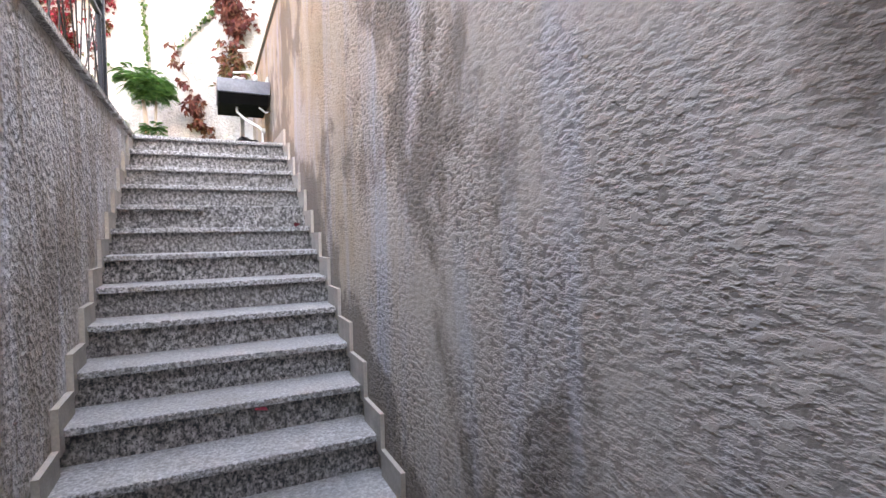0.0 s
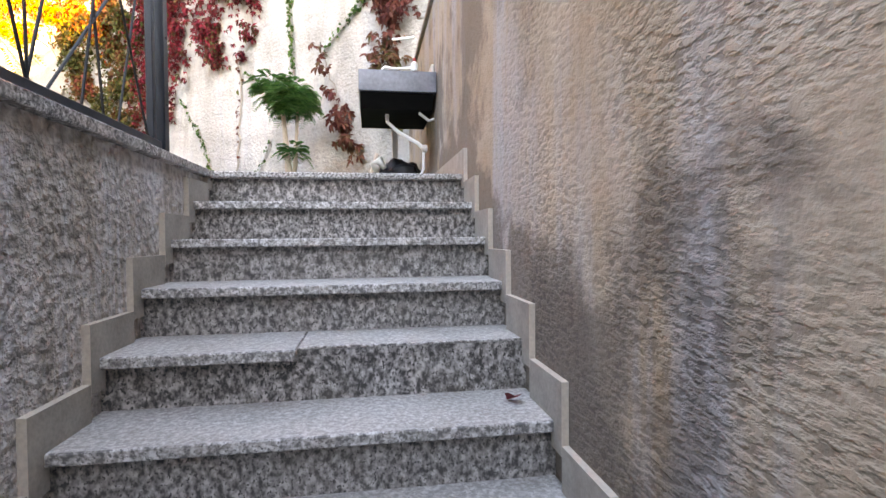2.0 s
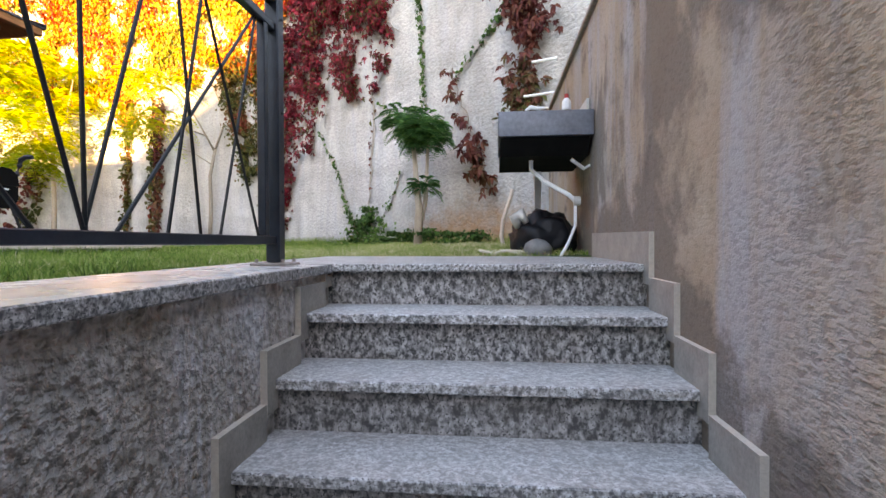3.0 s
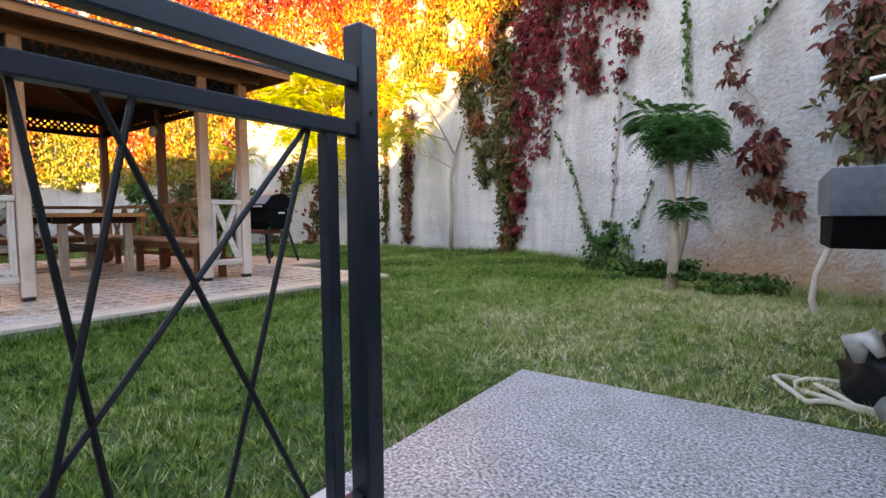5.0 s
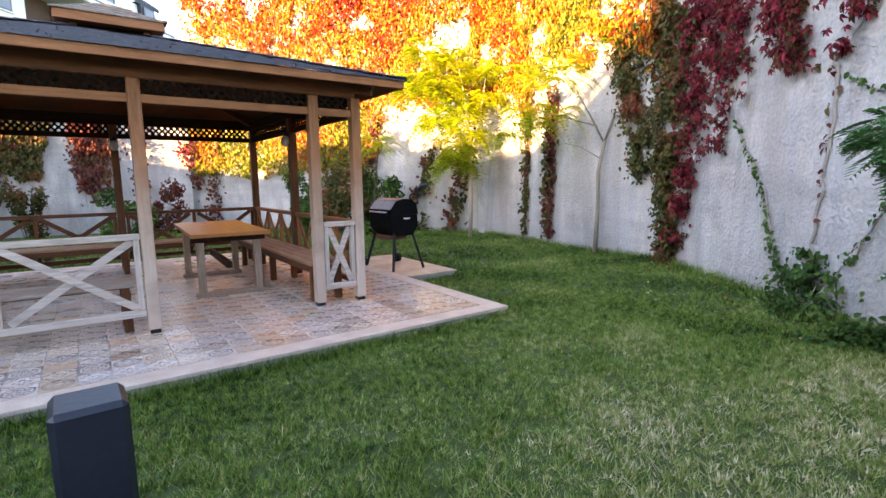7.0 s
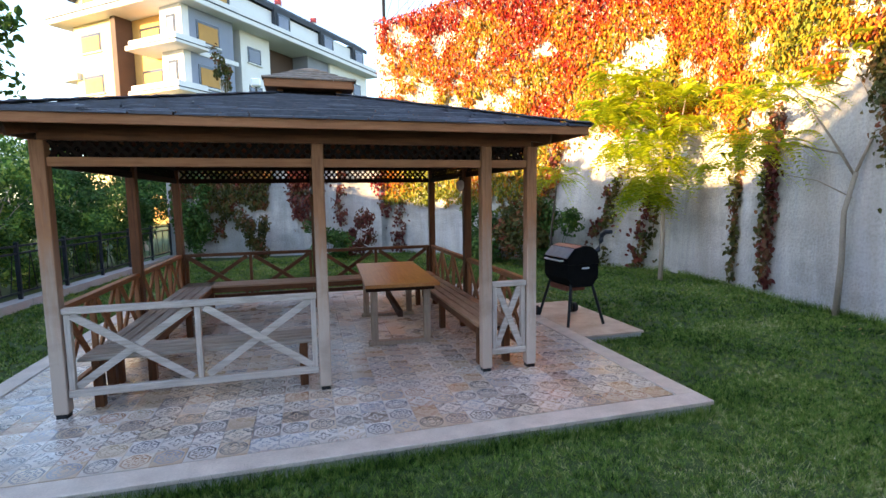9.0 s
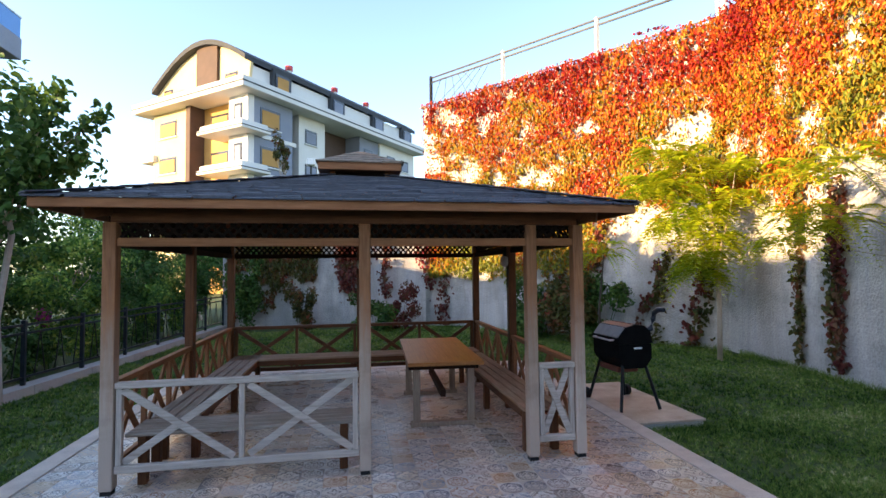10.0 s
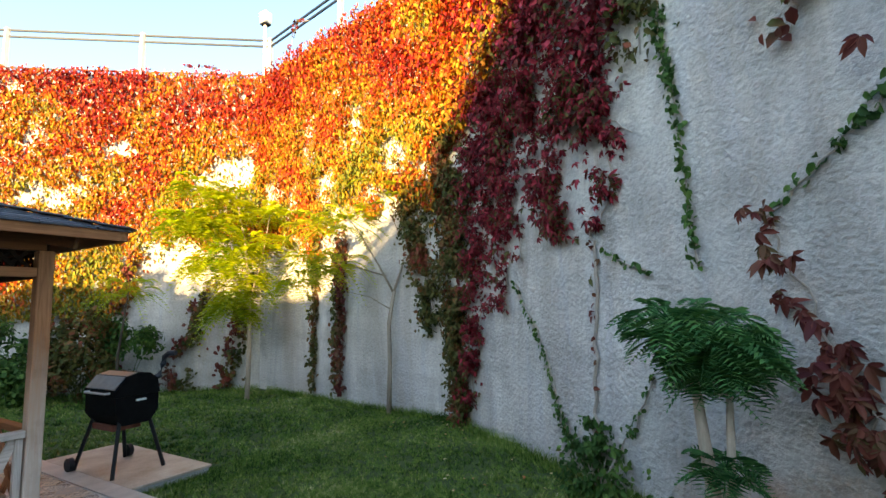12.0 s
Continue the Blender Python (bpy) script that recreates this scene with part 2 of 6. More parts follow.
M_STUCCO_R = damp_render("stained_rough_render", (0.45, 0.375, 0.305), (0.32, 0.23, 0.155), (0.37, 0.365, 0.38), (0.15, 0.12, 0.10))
M_WALL = stucco("white_rough_render", (0.635, 0.60, 0.56), (0.42, 0.385, 0.355), (0.48, 0.475, 0.49), 24, 8, 0.85, 0.75, None, 0.2, 0.9, 0.9)
M_WALLMUD = stucco("white_rough_render_with_earth_stains", (0.635, 0.60, 0.56), (0.42, 0.385, 0.355), (0.48, 0.475, 0.49), 24, 8, 0.85, 0.75, (1.9, 1.7, 0.75), 0.2, 0.9, 0.9)
M_STEEL = simple("dark_grey_painted_steel", (0.006, 0.008, 0.013), (0.020, 0.024, 0.033), 11, 0.34, 0, 0.10, 130, spec=0.35)
M_RUST = simple("rusty_steel", (0.20, 0.15, 0.12), (0.33, 0.28, 0.25), 30, 0.8, 0, 0.3, 120)
M_RUSTRED = simple("rusty_red_steel", (0.16, 0.045, 0.03), (0.26, 0.08, 0.05), 20, 0.8, 0, 0.3, 90)
M_BLACK = simple("black_painted_iron", (0.006, 0.006, 0.007), (0.014, 0.014, 0.016), 12, 0.5, 0, 0.1, 90, spec=0.3)
M_SOOT = simple("matt_black_metal", (0.003, 0.003, 0.003), (0.008, 0.008, 0.008), 12, 0.9, 0, 0.1, 90, spec=0.1)
M_GALV = simple("pale_galvanised_steel", (0.46, 0.45, 0.42), (0.60, 0.58, 0.54), 12, 0.5, 0.3, 0.05, 90)
M_FROSTED = simple("dull_frosted_glass", (0.36, 0.33, 0.30), (0.46, 0.43, 0.40), 9, 0.5, 0, 0.0)
M_WHITE = simple("white_plastic", (0.78, 0.77, 0.74), (0.84, 0.83, 0.81), 10, 0.4, 0, 0.0)
M_WOODWHITE = {a: wood("weathered_pale_painted_wood_%s" % "xyz"[a], (0.34, 0.26, 0.215), (0.69, 0.58, 0.50), 0.7, a) for a in range(3)}
M_WOODPOST = wood("brown_wood_bleached_low_down", (0.19, 0.072, 0.033), (0.41, 0.185, 0.092), 0.6, 2, (0.64, 0.51, 0.42))
M_WOODBROWN = {a: wood("brown_stained_wood_%s" % "xyz"[a], (0.085, 0.030, 0.014), (0.20, 0.075, 0.032), 0.5, a) for a in range(3)}
M_BOARDING = wood("red_brown_boarding", (0.14, 0.048, 0.020), (0.27, 0.10, 0.044), 0.7, 0)
M_WOODBEAM = {a: wood("brown_weathered_wood_%s" % "xyz"[a], (0.22, 0.078, 0.034), (0.42, 0.18, 0.082), 0.6, a) for a in range(3)}
M_TABLE = wood("varnished_orange_wood", (0.34, 0.115, 0.036), (0.52, 0.21, 0.07), 0.36, 0)
M_LEG = wood("worn_brown_trestle_wood", (0.20, 0.125, 0.085), (0.42, 0.30, 0.225), 0.65, 2)
M_WOODTAN = wood("faded_tan_bench_wood", (0.26, 0.13, 0.07), (0.54, 0.36, 0.25), 0.65, 0)
M_WOODGREY = wood("weathered_bench_wood", (0.22, 0.155, 0.115), (0.50, 0.41, 0.345), 0.65, 0)
# near-black: the shade under the roof is put into the lattice colour
M_LATTICE = wood("shade_black_lattice_wood", (0.006, 0.003, 0.002), (0.018, 0.008, 0.005), 0.9, 0)
M_SHINGLE = simple("dark_slate_shingle", (0.014, 0.017, 0.028), (0.070, 0.080, 0.110), 16, 0.55, 0, 0.6, 110, depth=0.006)
M_LANTERNROOF = simple("weathered_brown_shingle", (0.10, 0.07, 0.05), (0.30, 0.23, 0.17), 14, 0.8, 0, 0.5, 90)
# brown wood darkened in its colour for parts that stand in shade
M_WOODSHADED = {a: wood("shade_brown_wood_%s" % "xyz"[a], (0.018, 0.007, 0.004), (0.055, 0.020, 0.010), 0.8, a) for a in range(3)}
M_STONEEDGE = simple("pale_stone_edging", (0.45, 0.34, 0.275), (0.74, 0.60, 0.50), 5, 0.5, 0, 0.25, 70)
M_PAD = simple("stained_pale_tile", (0.36, 0.22, 0.13), (0.70, 0.58, 0.47), 3.2, 0.5, 0, 0.2, 60)
M_CONCRETE = simple("grey_concrete", (0.36, 0.34, 0.32), (0.48, 0.46, 0.43), 3, 0.9, 0, 0.35, 50)
M_SOIL = simple("grassy_soil", (0.022, 0.050, 0.008), (0.065, 0.10, 0.024), 5, 0.95, 0, 0.6, 70, depth=0.02)
M_BARK = simple("pale_brown_bark", (0.36, 0.27, 0.20), (0.52, 0.42, 0.33), 12, 0.9, 0, 0.5, 90, (1, 1, 0.3), 0.006)
M_DARKBARK = simple("dark_brown_bark", (0.03, 0.022, 0.016), (0.07, 0.05, 0.036), 12, 0.9, 0, 0.5, 90, (1, 1, 0.3), 0.006)
M_YOUNGBARK = simple("grey_brown_bark", (0.20, 0.16, 0.125), (0.34, 0.28, 0.22), 12, 0.9, 0, 0.5, 90, (1, 1, 0.3), 0.006)
M_STEM = simple("grey_vine_stem", (0.30, 0.26, 0.22), (0.44, 0.38, 0.33), 20, 0.9, 0, 0.3, 90)
M_GRASS = turf("lawn_blades", ((0.0, (0.014, 0.040, 0.006)), (0.2, (0.078, 0.165, 0.024)), (0.5, (0.19, 0.27, 0.054)), (0.75, (0.36, 0.37, 0.15)), (0.9, (0.54, 0.44, 0.26)), (1.0, (0.74, 0.63, 0.42))), (-0.2, 7.5, 3.4))
M_IVY = leaves("autumn_creeper_leaves", ((0.0, (0.17, 0.006, 0.008)), (0.2, (0.36, 0.022, 0.010)), (0.4, (0.40, 0.072, 0.011)), (0.58, (0.40, 0.155, 0.016)), (0.78, (0.34, 0.235, 0.022)), (1.0, (0.13, 0.15, 0.02))), 0.45, 0.8, 0.14, 0.11, 0.6)
M_CRIMSON = leaves("crimson_creeper_leaves", ((0.0, (0.07, 0.006, 0.010)), (0.3, (0.21, 0.012, 0.024)), (0.5, (0.44, 0.045, 0.075)), (0.65, (0.17, 0.014, 0.02)), (0.85, (0.10, 0.03, 0.016)), (1.0, (0.09, 0.085, 0.025))), 0.4, 2.0, 0.2, 0.0, 0.9)
M_MAROON = leaves("maroon_creeper_leaves", ((0.0, (0.085, 0.016, 0.018)), (0.5, (0.17, 0.045, 0.032)), (0.8, (0.12, 0.065, 0.03)), (1.0, (0.10, 0.10, 0.03))), 0.4, 1.4, 0.15)
M_OLIVE = leaves("olive_creeper_leaves", ((0.0, (0.035, 0.050, 0.014)), (0.5, (0.09, 0.085, 0.022)), (0.75, (0.16, 0.08, 0.028)), (1.0, (0.22, 0.045, 0.03))), 0.45, 1.8, 0.15)
M_GREENLEAF = leaves("dark_green_leaves", ((0.0, (0.025, 0.065, 0.018)), (0.5, (0.055, 0.13, 0.030)), (1.0, (0.14, 0.23, 0.05))), 0.45, 1.0, 0.25)
M_FERN = leaves("feathery_green_leaves", ((0.0, (0.022, 0.080, 0.028)), (0.5, (0.055, 0.175, 0.055)), (1.0, (0.14, 0.31, 0.09))), 0.5, 1.5, 0.2)
M_LIME = leaves("yellow_green_feathery_leaves", ((0.0, (0.15, 0.26, 0.016)), (0.4, (0.34, 0.42, 0.022)), (1.0, (0.60, 0.56, 0.04))), 0.45, 0.9, 0.4)
M_PINK = leaves("pink_blossom", ((0.0, (0.5, 0.06, 0.30)), (1.0, (0.7, 0.15, 0.5))), 0.5, 1.0, 0.3)


# ---- building blocks ----
def thing(name, label, category, m=None, group="", kind=""):
    ob = new(name)
    ob.empty_display_size = 0.1
    if m is not None:
        ob.matrix_world = m
    return tagged(ob, label, category, group, kind)


def mesh_ob(name, bm, material, smooth=False):
    me = bpy.data.meshes.new(name)
    bm.to_mesh(me)
    bm.free()
    me.materials.append(material)
    if smooth:
        me.polygons.foreach_set("use_smooth", [True] * len(me.polygons))
    return new(name, me)


def part(name, bm, material, parent, label="", smooth=False):
    ob = mesh_ob(name, bm, material, smooth)
    ob.parent = parent
    return tagged(ob, label)


def share(name, data, parent, m):
    """One more piece on a mesh that alike pieces share."""
    ob = new(name, data)
    ob.parent = parent
    ob.matrix_local = m
    return ob


def structure(name, bm, material, label, category):
    return tagged(mesh_ob(name, bm, material), label, category, "", "structure")


def add_box(bm, lo, hi, bevel=0.0, m=None):
    c = [(a + b) / 2 for a, b in zip(lo, hi)]
    s = [abs(b - a) for a, b in zip(lo, hi)]
    mm = Matrix.LocRotScale(c, None, s)
    if m is not None:
        mm = m @ mm
    r = bmesh.ops.create_cube(bm, size=1.0, matrix=mm)
    if bevel:
        edges = {e for v in r["verts"] for e in v.link_edges}
        bmesh.ops.bevel(bm, geom=list(edges), offset=bevel, segments=1, affect="EDGES", profile=0.7)
    return bm


def box(lo, hi, bevel=0.0, m=None):
    return add_box(bmesh.new(), lo, hi, bevel, m)


def add_bar(bm, a, b, w, d, bevel=0.0, up=(0, 0, 1)):
    """A bar of rectangular section from a to b; w across, d along up."""
    a, b = Vector(a), Vector(b)
    z = (b - a).normalized()
    x = Vector(up).cross(z)
    if x.length < 1e-4:
        x = Vector((1, 0, 0)).cross(z)
    x.normalize()
    y = z.cross(x)
    m = Matrix((x, y, z)).transposed().to_4x4()
    m.translation = (a + b) / 2
    return add_box(bm, (-w / 2, -d / 2, -(b - a).length / 2), (w / 2, d / 2, (b - a).length / 2), bevel, m)


def bar(a, b, w, d, bevel=0.0, up=(0, 0, 1)):
    return add_bar(bmesh.new(), a, b, w, d, bevel, up)


def add_tube(bm, pts, radii, sides=7):
    """A round tube through pts, with a radius at each."""
    pts = [Vector(p) for p in pts]
    rings = []
    for k, p in enumerate(pts):
        t = (pts[min(k + 1, len(pts) - 1)] - pts[max(k - 1, 0)]).normalized()
        x = t.orthogonal().normalized() if abs(t.z) > 0.9 else Vector((0, 0, 1)).cross(t).normalized()
        if abs(t.z) > 0.9:
            x = Vector((1, 0, 0)) - t * t.x
            x.normalize()
        y = t.cross(x)
        r = radii[k] if isinstance(radii, (list, tuple)) else radii
        rings.append([bm.verts.new(p + r * (math.cos(2 * math.pi * j / sides) * x + math.sin(2 * math.pi * j / sides) * y)) for j in range(sides)])
    for a, b in zip(rings, rings[1:]):
        for j in range(sides):
            bm.faces.new((a[j], a[(j + 1) % sides], b[(j + 1) % sides], b[j]))
    bm.faces.new(rings[0][::-1])
    bm.faces.new(rings[-1])
    return bm


def tube(pts, radii, sides=7):
    return add_tube(bmesh.new(), pts, radii, sides)


def prism(outline, depth, axis="y", at=0.0):
    """An outline in a plane, made solid along an axis."""
    bm = bmesh.new()
    put = {"x": lambda u, v, w: (w, u, v), "y": lambda u, v, w: (u, w, v), "z": lambda u, v, w: (u, v, w)}[axis]
    a = [bm.verts.new(put(u, v, at)) for u, v in outline]
    b = [bm.verts.new(put(u, v, at + depth)) for u, v in outline]
    bm.faces.new(a)
    bm.faces.new(b[::-1])
    for k in range(len(a)):
        bm.faces.new((a[k], b[k], b[(k + 1) % len(b)], a[(k + 1) % len(a)]))
    bmesh.ops.recalc_face_normals(bm, faces=bm.faces)
    return bm


def fast_mesh(name, verts, faces_per, count, material):
    """A mesh of many alike loose pieces: verts (count, k, 3), faces as rows of corner numbers."""
    k = verts.shape[1]
    faces = np.asarray(faces_per)
    idx = (faces[None] + (np.arange(count) * k)[:, None, None]).reshape(-1)
    n = count * len(faces)
    me = bpy.data.meshes.new(name)
    me.vertices.add(count * k)
    me.vertices.foreach_set("co", verts.reshape(-1).astype(np.float32))
    me.loops.add(len(idx))
    me.loops.foreach_set("vertex_index", idx.astype(np.int32))
    me.polygons.add(n)
    size = faces.shape[1]
    me.polygons.foreach_set("loop_start", np.arange(0, n * size, size, dtype=np.int32))
    me.materials.append(material)
    me.update(calc_edges=True)
    return new(name, me)


def unit(v):
    return v / np.maximum(np.linalg.norm(v, axis=-1, keepdims=True), 1e-9)


RNG = np.random.default_rng(7)


def leaf_mesh(name, p, n, size, material, hang=0.7, jitter=0.6, slim=0.34, fold=0.14):
    """Folded leaves at points p that face n, hanging down more or less."""
    count = len(p)
    n = unit(n + jitter * RNG.normal(size=(count, 3)))
    d = unit(np.array((0, 0, -hang)) + 0.8 * RNG.normal(size=(count, 3)) * (1.15 - hang))
    d = unit(d - n * (d * n).sum(1, keepdims=True))
    z = np.broadcast_to(np.asarray(size, float), (count,))[:, None] * RNG.uniform(0.7, 1.3, (count, 1))
    return fast_mesh(name, leaf_corners(p, n, d, z, slim, fold), LEAF_FACES, count, material)


LEAF_FACES = ((0, 1, 2), (0, 2, 3), (0, 3, 4), (0, 4, 5))


def leaf_corners(p, n, d, z, slim, fold):
    """The six corners of folded leaves centred on p that point along d."""
    s = np.cross(n, d)
    base, tip = p - d * z * 0.45, p + d * z * 0.55 - n * z * 0.12
    rise = n * z * fold
    r1, l1 = p - d * z * 0.22 + s * z * slim * 0.85 + rise, p - d * z * 0.22 - s * z * slim * 0.85 + rise
    r2, l2 = p + d * z * 0.16 + s * z * slim * 0.80 + rise * 0.7, p + d * z * 0.16 - s * z * slim * 0.80 + rise * 0.7
    return np.stack([base, r1, r2, tip, l2, l1], 1)


def palm_mesh(name, p, n, size, material, jitter=0.35, slim=0.2, fold=0.10):
    """Creeper leaves of five drooping leaflets that fan out from the end of a stalk."""
    count = len(p)
    n = unit(n + jitter * RNG.normal(size=(count, 3)))
    d = unit(np.array((0, 0, -1.0)) + 0.45 * RNG.normal(size=(count, 3)))
    d = unit(d - n * (d * n).sum(1, keepdims=True))
    s = np.cross(n, d)
    z = np.broadcast_to(np.asarray(size, float), (count,))[:, None] * RNG.uniform(0.65, 1.25, (count, 1))
    out = []
    for turn, scale in ((-1.25, 0.62), (-0.62, 0.88), (0.0, 1.0), (0.62, 0.88), (1.25, 0.62)):
        w = turn + 0.15 * RNG.normal(size=(count, 1))
        dk = d * np.cos(w) + s * np.sin(w)
        nk = unit(n + 0.3 * RNG.normal(size=(count, 3)))
        dk = unit(dk - nk * (dk * nk).sum(1, keepdims=True) - np.array((0, 0, 0.15)))
        zk = z * scale
        out.append(leaf_corners(p + dk * zk * 0.5, nk, dk, zk, slim, fold))
    return fast_mesh(name, np.concatenate(out), LEAF_FACES, count * 5, material)


def frond_points(base, ways, lengths, pairs=12, width=0.09, droop=0.35):
    """Leaflets of feathery fronds: each frond bends over and carries pairs of leaflets. Returns (count, 4, 3)."""
    out = []
    for b, w, ln in zip(base, ways, lengths):
        w = Vector(w).normalized()
        side = w.cross(Vector((0, 0, 1)))
        side = side.normalized() if side.length > 1e-3 else Vector((1, 0, 0))
        for k in range(1, pairs + 1):
            f = k / pairs
            p = Vector(b) + w * ln * f + Vector((0, 0, -droop * ln * f * f))
            size = width * math.sin(math.pi * (0.15 + 0.8 * f)) + 0.02
            for sg in (-1, 1):
                tip = p + side * sg * size + w * size * 0.45 + Vector((0, 0, -0.25 * size))
                wd = w * (ln / pairs * 0.45)
                mid = (p + tip) / 2 + Vector((0, 0, 0.1 * size))
                out.append((p, mid + wd, tip, mid - wd))
    return np.array([[tuple(v) for v in q] for q in out])


# ---- the plan: levels and lines in metres ----
A, B, C, D = Vector((1.5, 8.42)), Vector((-4.48, 12.68)), Vector((-10.2, 13.88)), Vector((-17.5, 8.35))
E_, F = Vector((-17.2, 8.15)), Vector((-18.1, 1.75))
WALL_TOP = 7.5


def lawn_z(x, y):
    """The lawn rises a little towards the garden wall."""
    d = (Vector((x, y)) - B).dot(Vector((-0.584, -0.811)))
    return -0.03 + 0.09 * max(0.0, min(1.0, (3.2 - d) / 3.0)) * max(0.0, min(1.0, (x + 6.5) / 3.0)) + 0.012 * noise.noise((x * 0.7, y * 0.7, 0))


# ---- ground ----
bm = bmesh.new()
xs = [-900, -120, -40] + [-18.5 + 0.5 * k for k in range(36)] + [-0.56, 0.80, 1.2, 3, 10, 60, 900]
ys = [-900, -120, -40, -14, -3.2] + [-2 + 0.5 * k for k in range(14)] + [5.128] + [5.5 + 0.5 * k for k in range(18)] + [18, 40, 120, 900]
grid = {}
for i, x in enumerate(xs):
    for j, y in enumerate(ys):
        inside = -19 < x < 3 and -4 < y < 16
        grid[i, j] = bm.verts.new((x, y, lawn_z(x, y) if inside else -0.03))
for i in range(len(xs) - 1):
    for j in range(len(ys) - 1):
        if -0.6 < xs[i] < 0.79 and -3.3 < ys[j] < 5.1:
            continue
        bm.faces.new((grid[i, j], grid[i + 1, j], grid[i + 1, j + 1], grid[i, j + 1]))
structure("ground", bm, M_SOIL, "green lawn ground that reaches out to the horizon", "ground")

# ---- stair pit ----
structure("floor", box((LEFT_X, -3.2, PIT - 0.15), (RIGHT_X, TOP_Y - STEPS * RUN + 0.4, PIT)), M_CONCRETE, "grey concrete landing at the foot of the stairs", "floor")
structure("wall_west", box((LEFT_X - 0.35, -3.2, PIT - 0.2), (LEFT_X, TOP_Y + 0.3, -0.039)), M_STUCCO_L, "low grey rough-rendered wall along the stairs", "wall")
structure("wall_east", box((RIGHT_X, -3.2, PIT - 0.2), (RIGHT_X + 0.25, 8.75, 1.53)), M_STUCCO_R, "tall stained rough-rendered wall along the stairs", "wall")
structure("wall_south", box((LEFT_X - 0.35, -3.45, PIT - 0.2), (RIGHT_X + 0.25, -3.2, 1.6)), M_STUCCO_L, "plain rendered wall closing the foot of the stairs", "wall")
structure("wall_cap", box((RIGHT_X - 0.03, -3.45, 1.53), (RIGHT_X + 0.28, 8.75, 1.565), 0.006), M_RUST, "thin brown metal cap on the tall wall", "wall cap")
cop = thing("coping", "long grey speckled granite coping on the low wall", "coping", kind="structure")
y0 = -3.2
for k, ln in enumerate((1.6, 1.7, 1.65, 1.7, 1.678)):
    part("slab", box((-0.965, y0 + 0.003, -0.038), (-0.515, y0 + ln - 0.002, 0.0), 0.004), M_COPING, cop)
    y0 += ln

# ---- staircase ----
stairs = thing("staircase", "straight outdoor stairs of speckled grey granite", "stairs", kind="structure")
for k in range(STEPS):
    y, z = TOP_Y - k * RUN, -k * RISE
    if k == 0:
        part("tread", box((LEFT_X - 0.425, TOP_Y - 0.0, -0.032), (RIGHT_X - 0.02, 6.39, 0.0), 0.004), M_LANDING, stairs, "wide granite landing slab")
    elif k == 4:
        part("tread", box((LEFT_X, y - 0.012, z - 0.036), (0.03, y + RUN + 0.045, z), 0.004), M_TREAD, stairs, "broken granite tread")
        part("tread", box((0.032, y + 0.036, z - 0.010), (RIGHT_X, y + RUN + 0.045, z - 0.001), 0.002), M_TREAD, stairs, "set-back granite tread without nosing")
        part("riser", box((0.032, y + 0.035, z - 0.034), (RIGHT_X, y + 0.057, z - 0.0105)), M_GRANITE, stairs)
    else:
        part("tread", box((LEFT_X, y, z - 0.034), (RIGHT_X, y + RUN + 0.045, z), 0.004), M_TREAD, stairs)
    part("riser", box((LEFT_X, y + 0.038, z - RISE), (RIGHT_X, y + 0.060, z - 0.033)), M_GRANITE, stairs)
structure("stair_core", prism([(TOP_Y + 1.2, -0.04), (TOP_Y + 0.32, -0.04), (TOP_Y - STEPS * RUN + 0.36, PIT - 0.02), (TOP_Y + 1.2, PIT - 0.02)], RIGHT_X - LEFT_X - 0.01, "x", LEFT_X + 0.005), M_CONCRETE, "concrete core under the granite stairs", "stair core")


def skirting(x, sign, name_label):
    """Stepped skirting: one upright and one lying piece for each step."""
    sk = thing("skirting", name_label, "skirting", kind="structure")
    t, h = 0.021, 0.108 if sign > 0 else 0.126
    xa, xb = (x, x + t * sign) if sign > 0 else (x + t * sign, x)
    for k in range(STEPS):
        y, z = TOP_Y - k * RUN, -k * RISE
        dx, dz = 0.004 * RNG.normal(), 0.004 * RNG.normal()
        if k > 0:
            part("skirting_piece", prism([(y - 0.058, z - RISE + h - 0.03), (y - 0.058, z + h + dz), (y + RUN - 0.060, z + h + dz), (y + RUN - 0.060, z + 0.001), (y + 0.02, z + 0.001), (y + 0.02, z - RISE + h - 0.03)], xb - xa + abs(dx), "x", xa), M_SKIRT, sk)
        else:
            ext = 1.06 if sign < 0 else -0.03
            part("skirting_piece", prism([(y - 0.058, z - RISE + h - 0.03), (y - 0.058, z + (h + 0.005 if sign < 0 else -0.04)), (y + ext, z + (h + 0.02 if sign < 0 else -0.04)), (y + ext, z + 0.001 if sign < 0 else -0.05), (y + 0.02, z - 0.05), (y + 0.02, z - RISE + h - 0.03)], xb - xa, "x", xa), M_SKIRT, sk)


skirting(LEFT_X, 1, "stepped pale granite skirting along the low wall")
skirting(RIGHT_X, -1, "stepped pale granite skirting along the tall wall")


# added out of view to keep sky light off the lower stair walls
structure("ceiling", box((LEFT_X - 0.35, -3.45, 1.605), (RIGHT_X + 0.25, -0.55, 1.8)), M_CONCRETE, "unseen concrete slab added to shade the foot of the stairs", "ceiling")


# ---- garden walls ----
def wall_between(name, a, b, top, label, material=M_WALL, thick=0.3, low=-0.5, ext=0.1):
    d = (b - a).normalized()
    out = Vector((d.y, -d.x)) if (Vector((-6, 6)) - a).dot(Vector((d.y, -d.x))) < 0 else Vector((-d.y, d.x))
    m = Matrix(((d.x, out.x, 0, a.x), (d.y, out.y, 0, a.y), (0, 0, 1, 0), (0, 0, 0, 1)))
    ob = structure(name, box((-ext, 0.0, low), ((b - a).length + ext, thick, top)), material, label, "wall")
    ob.matrix_world = m
    return ob


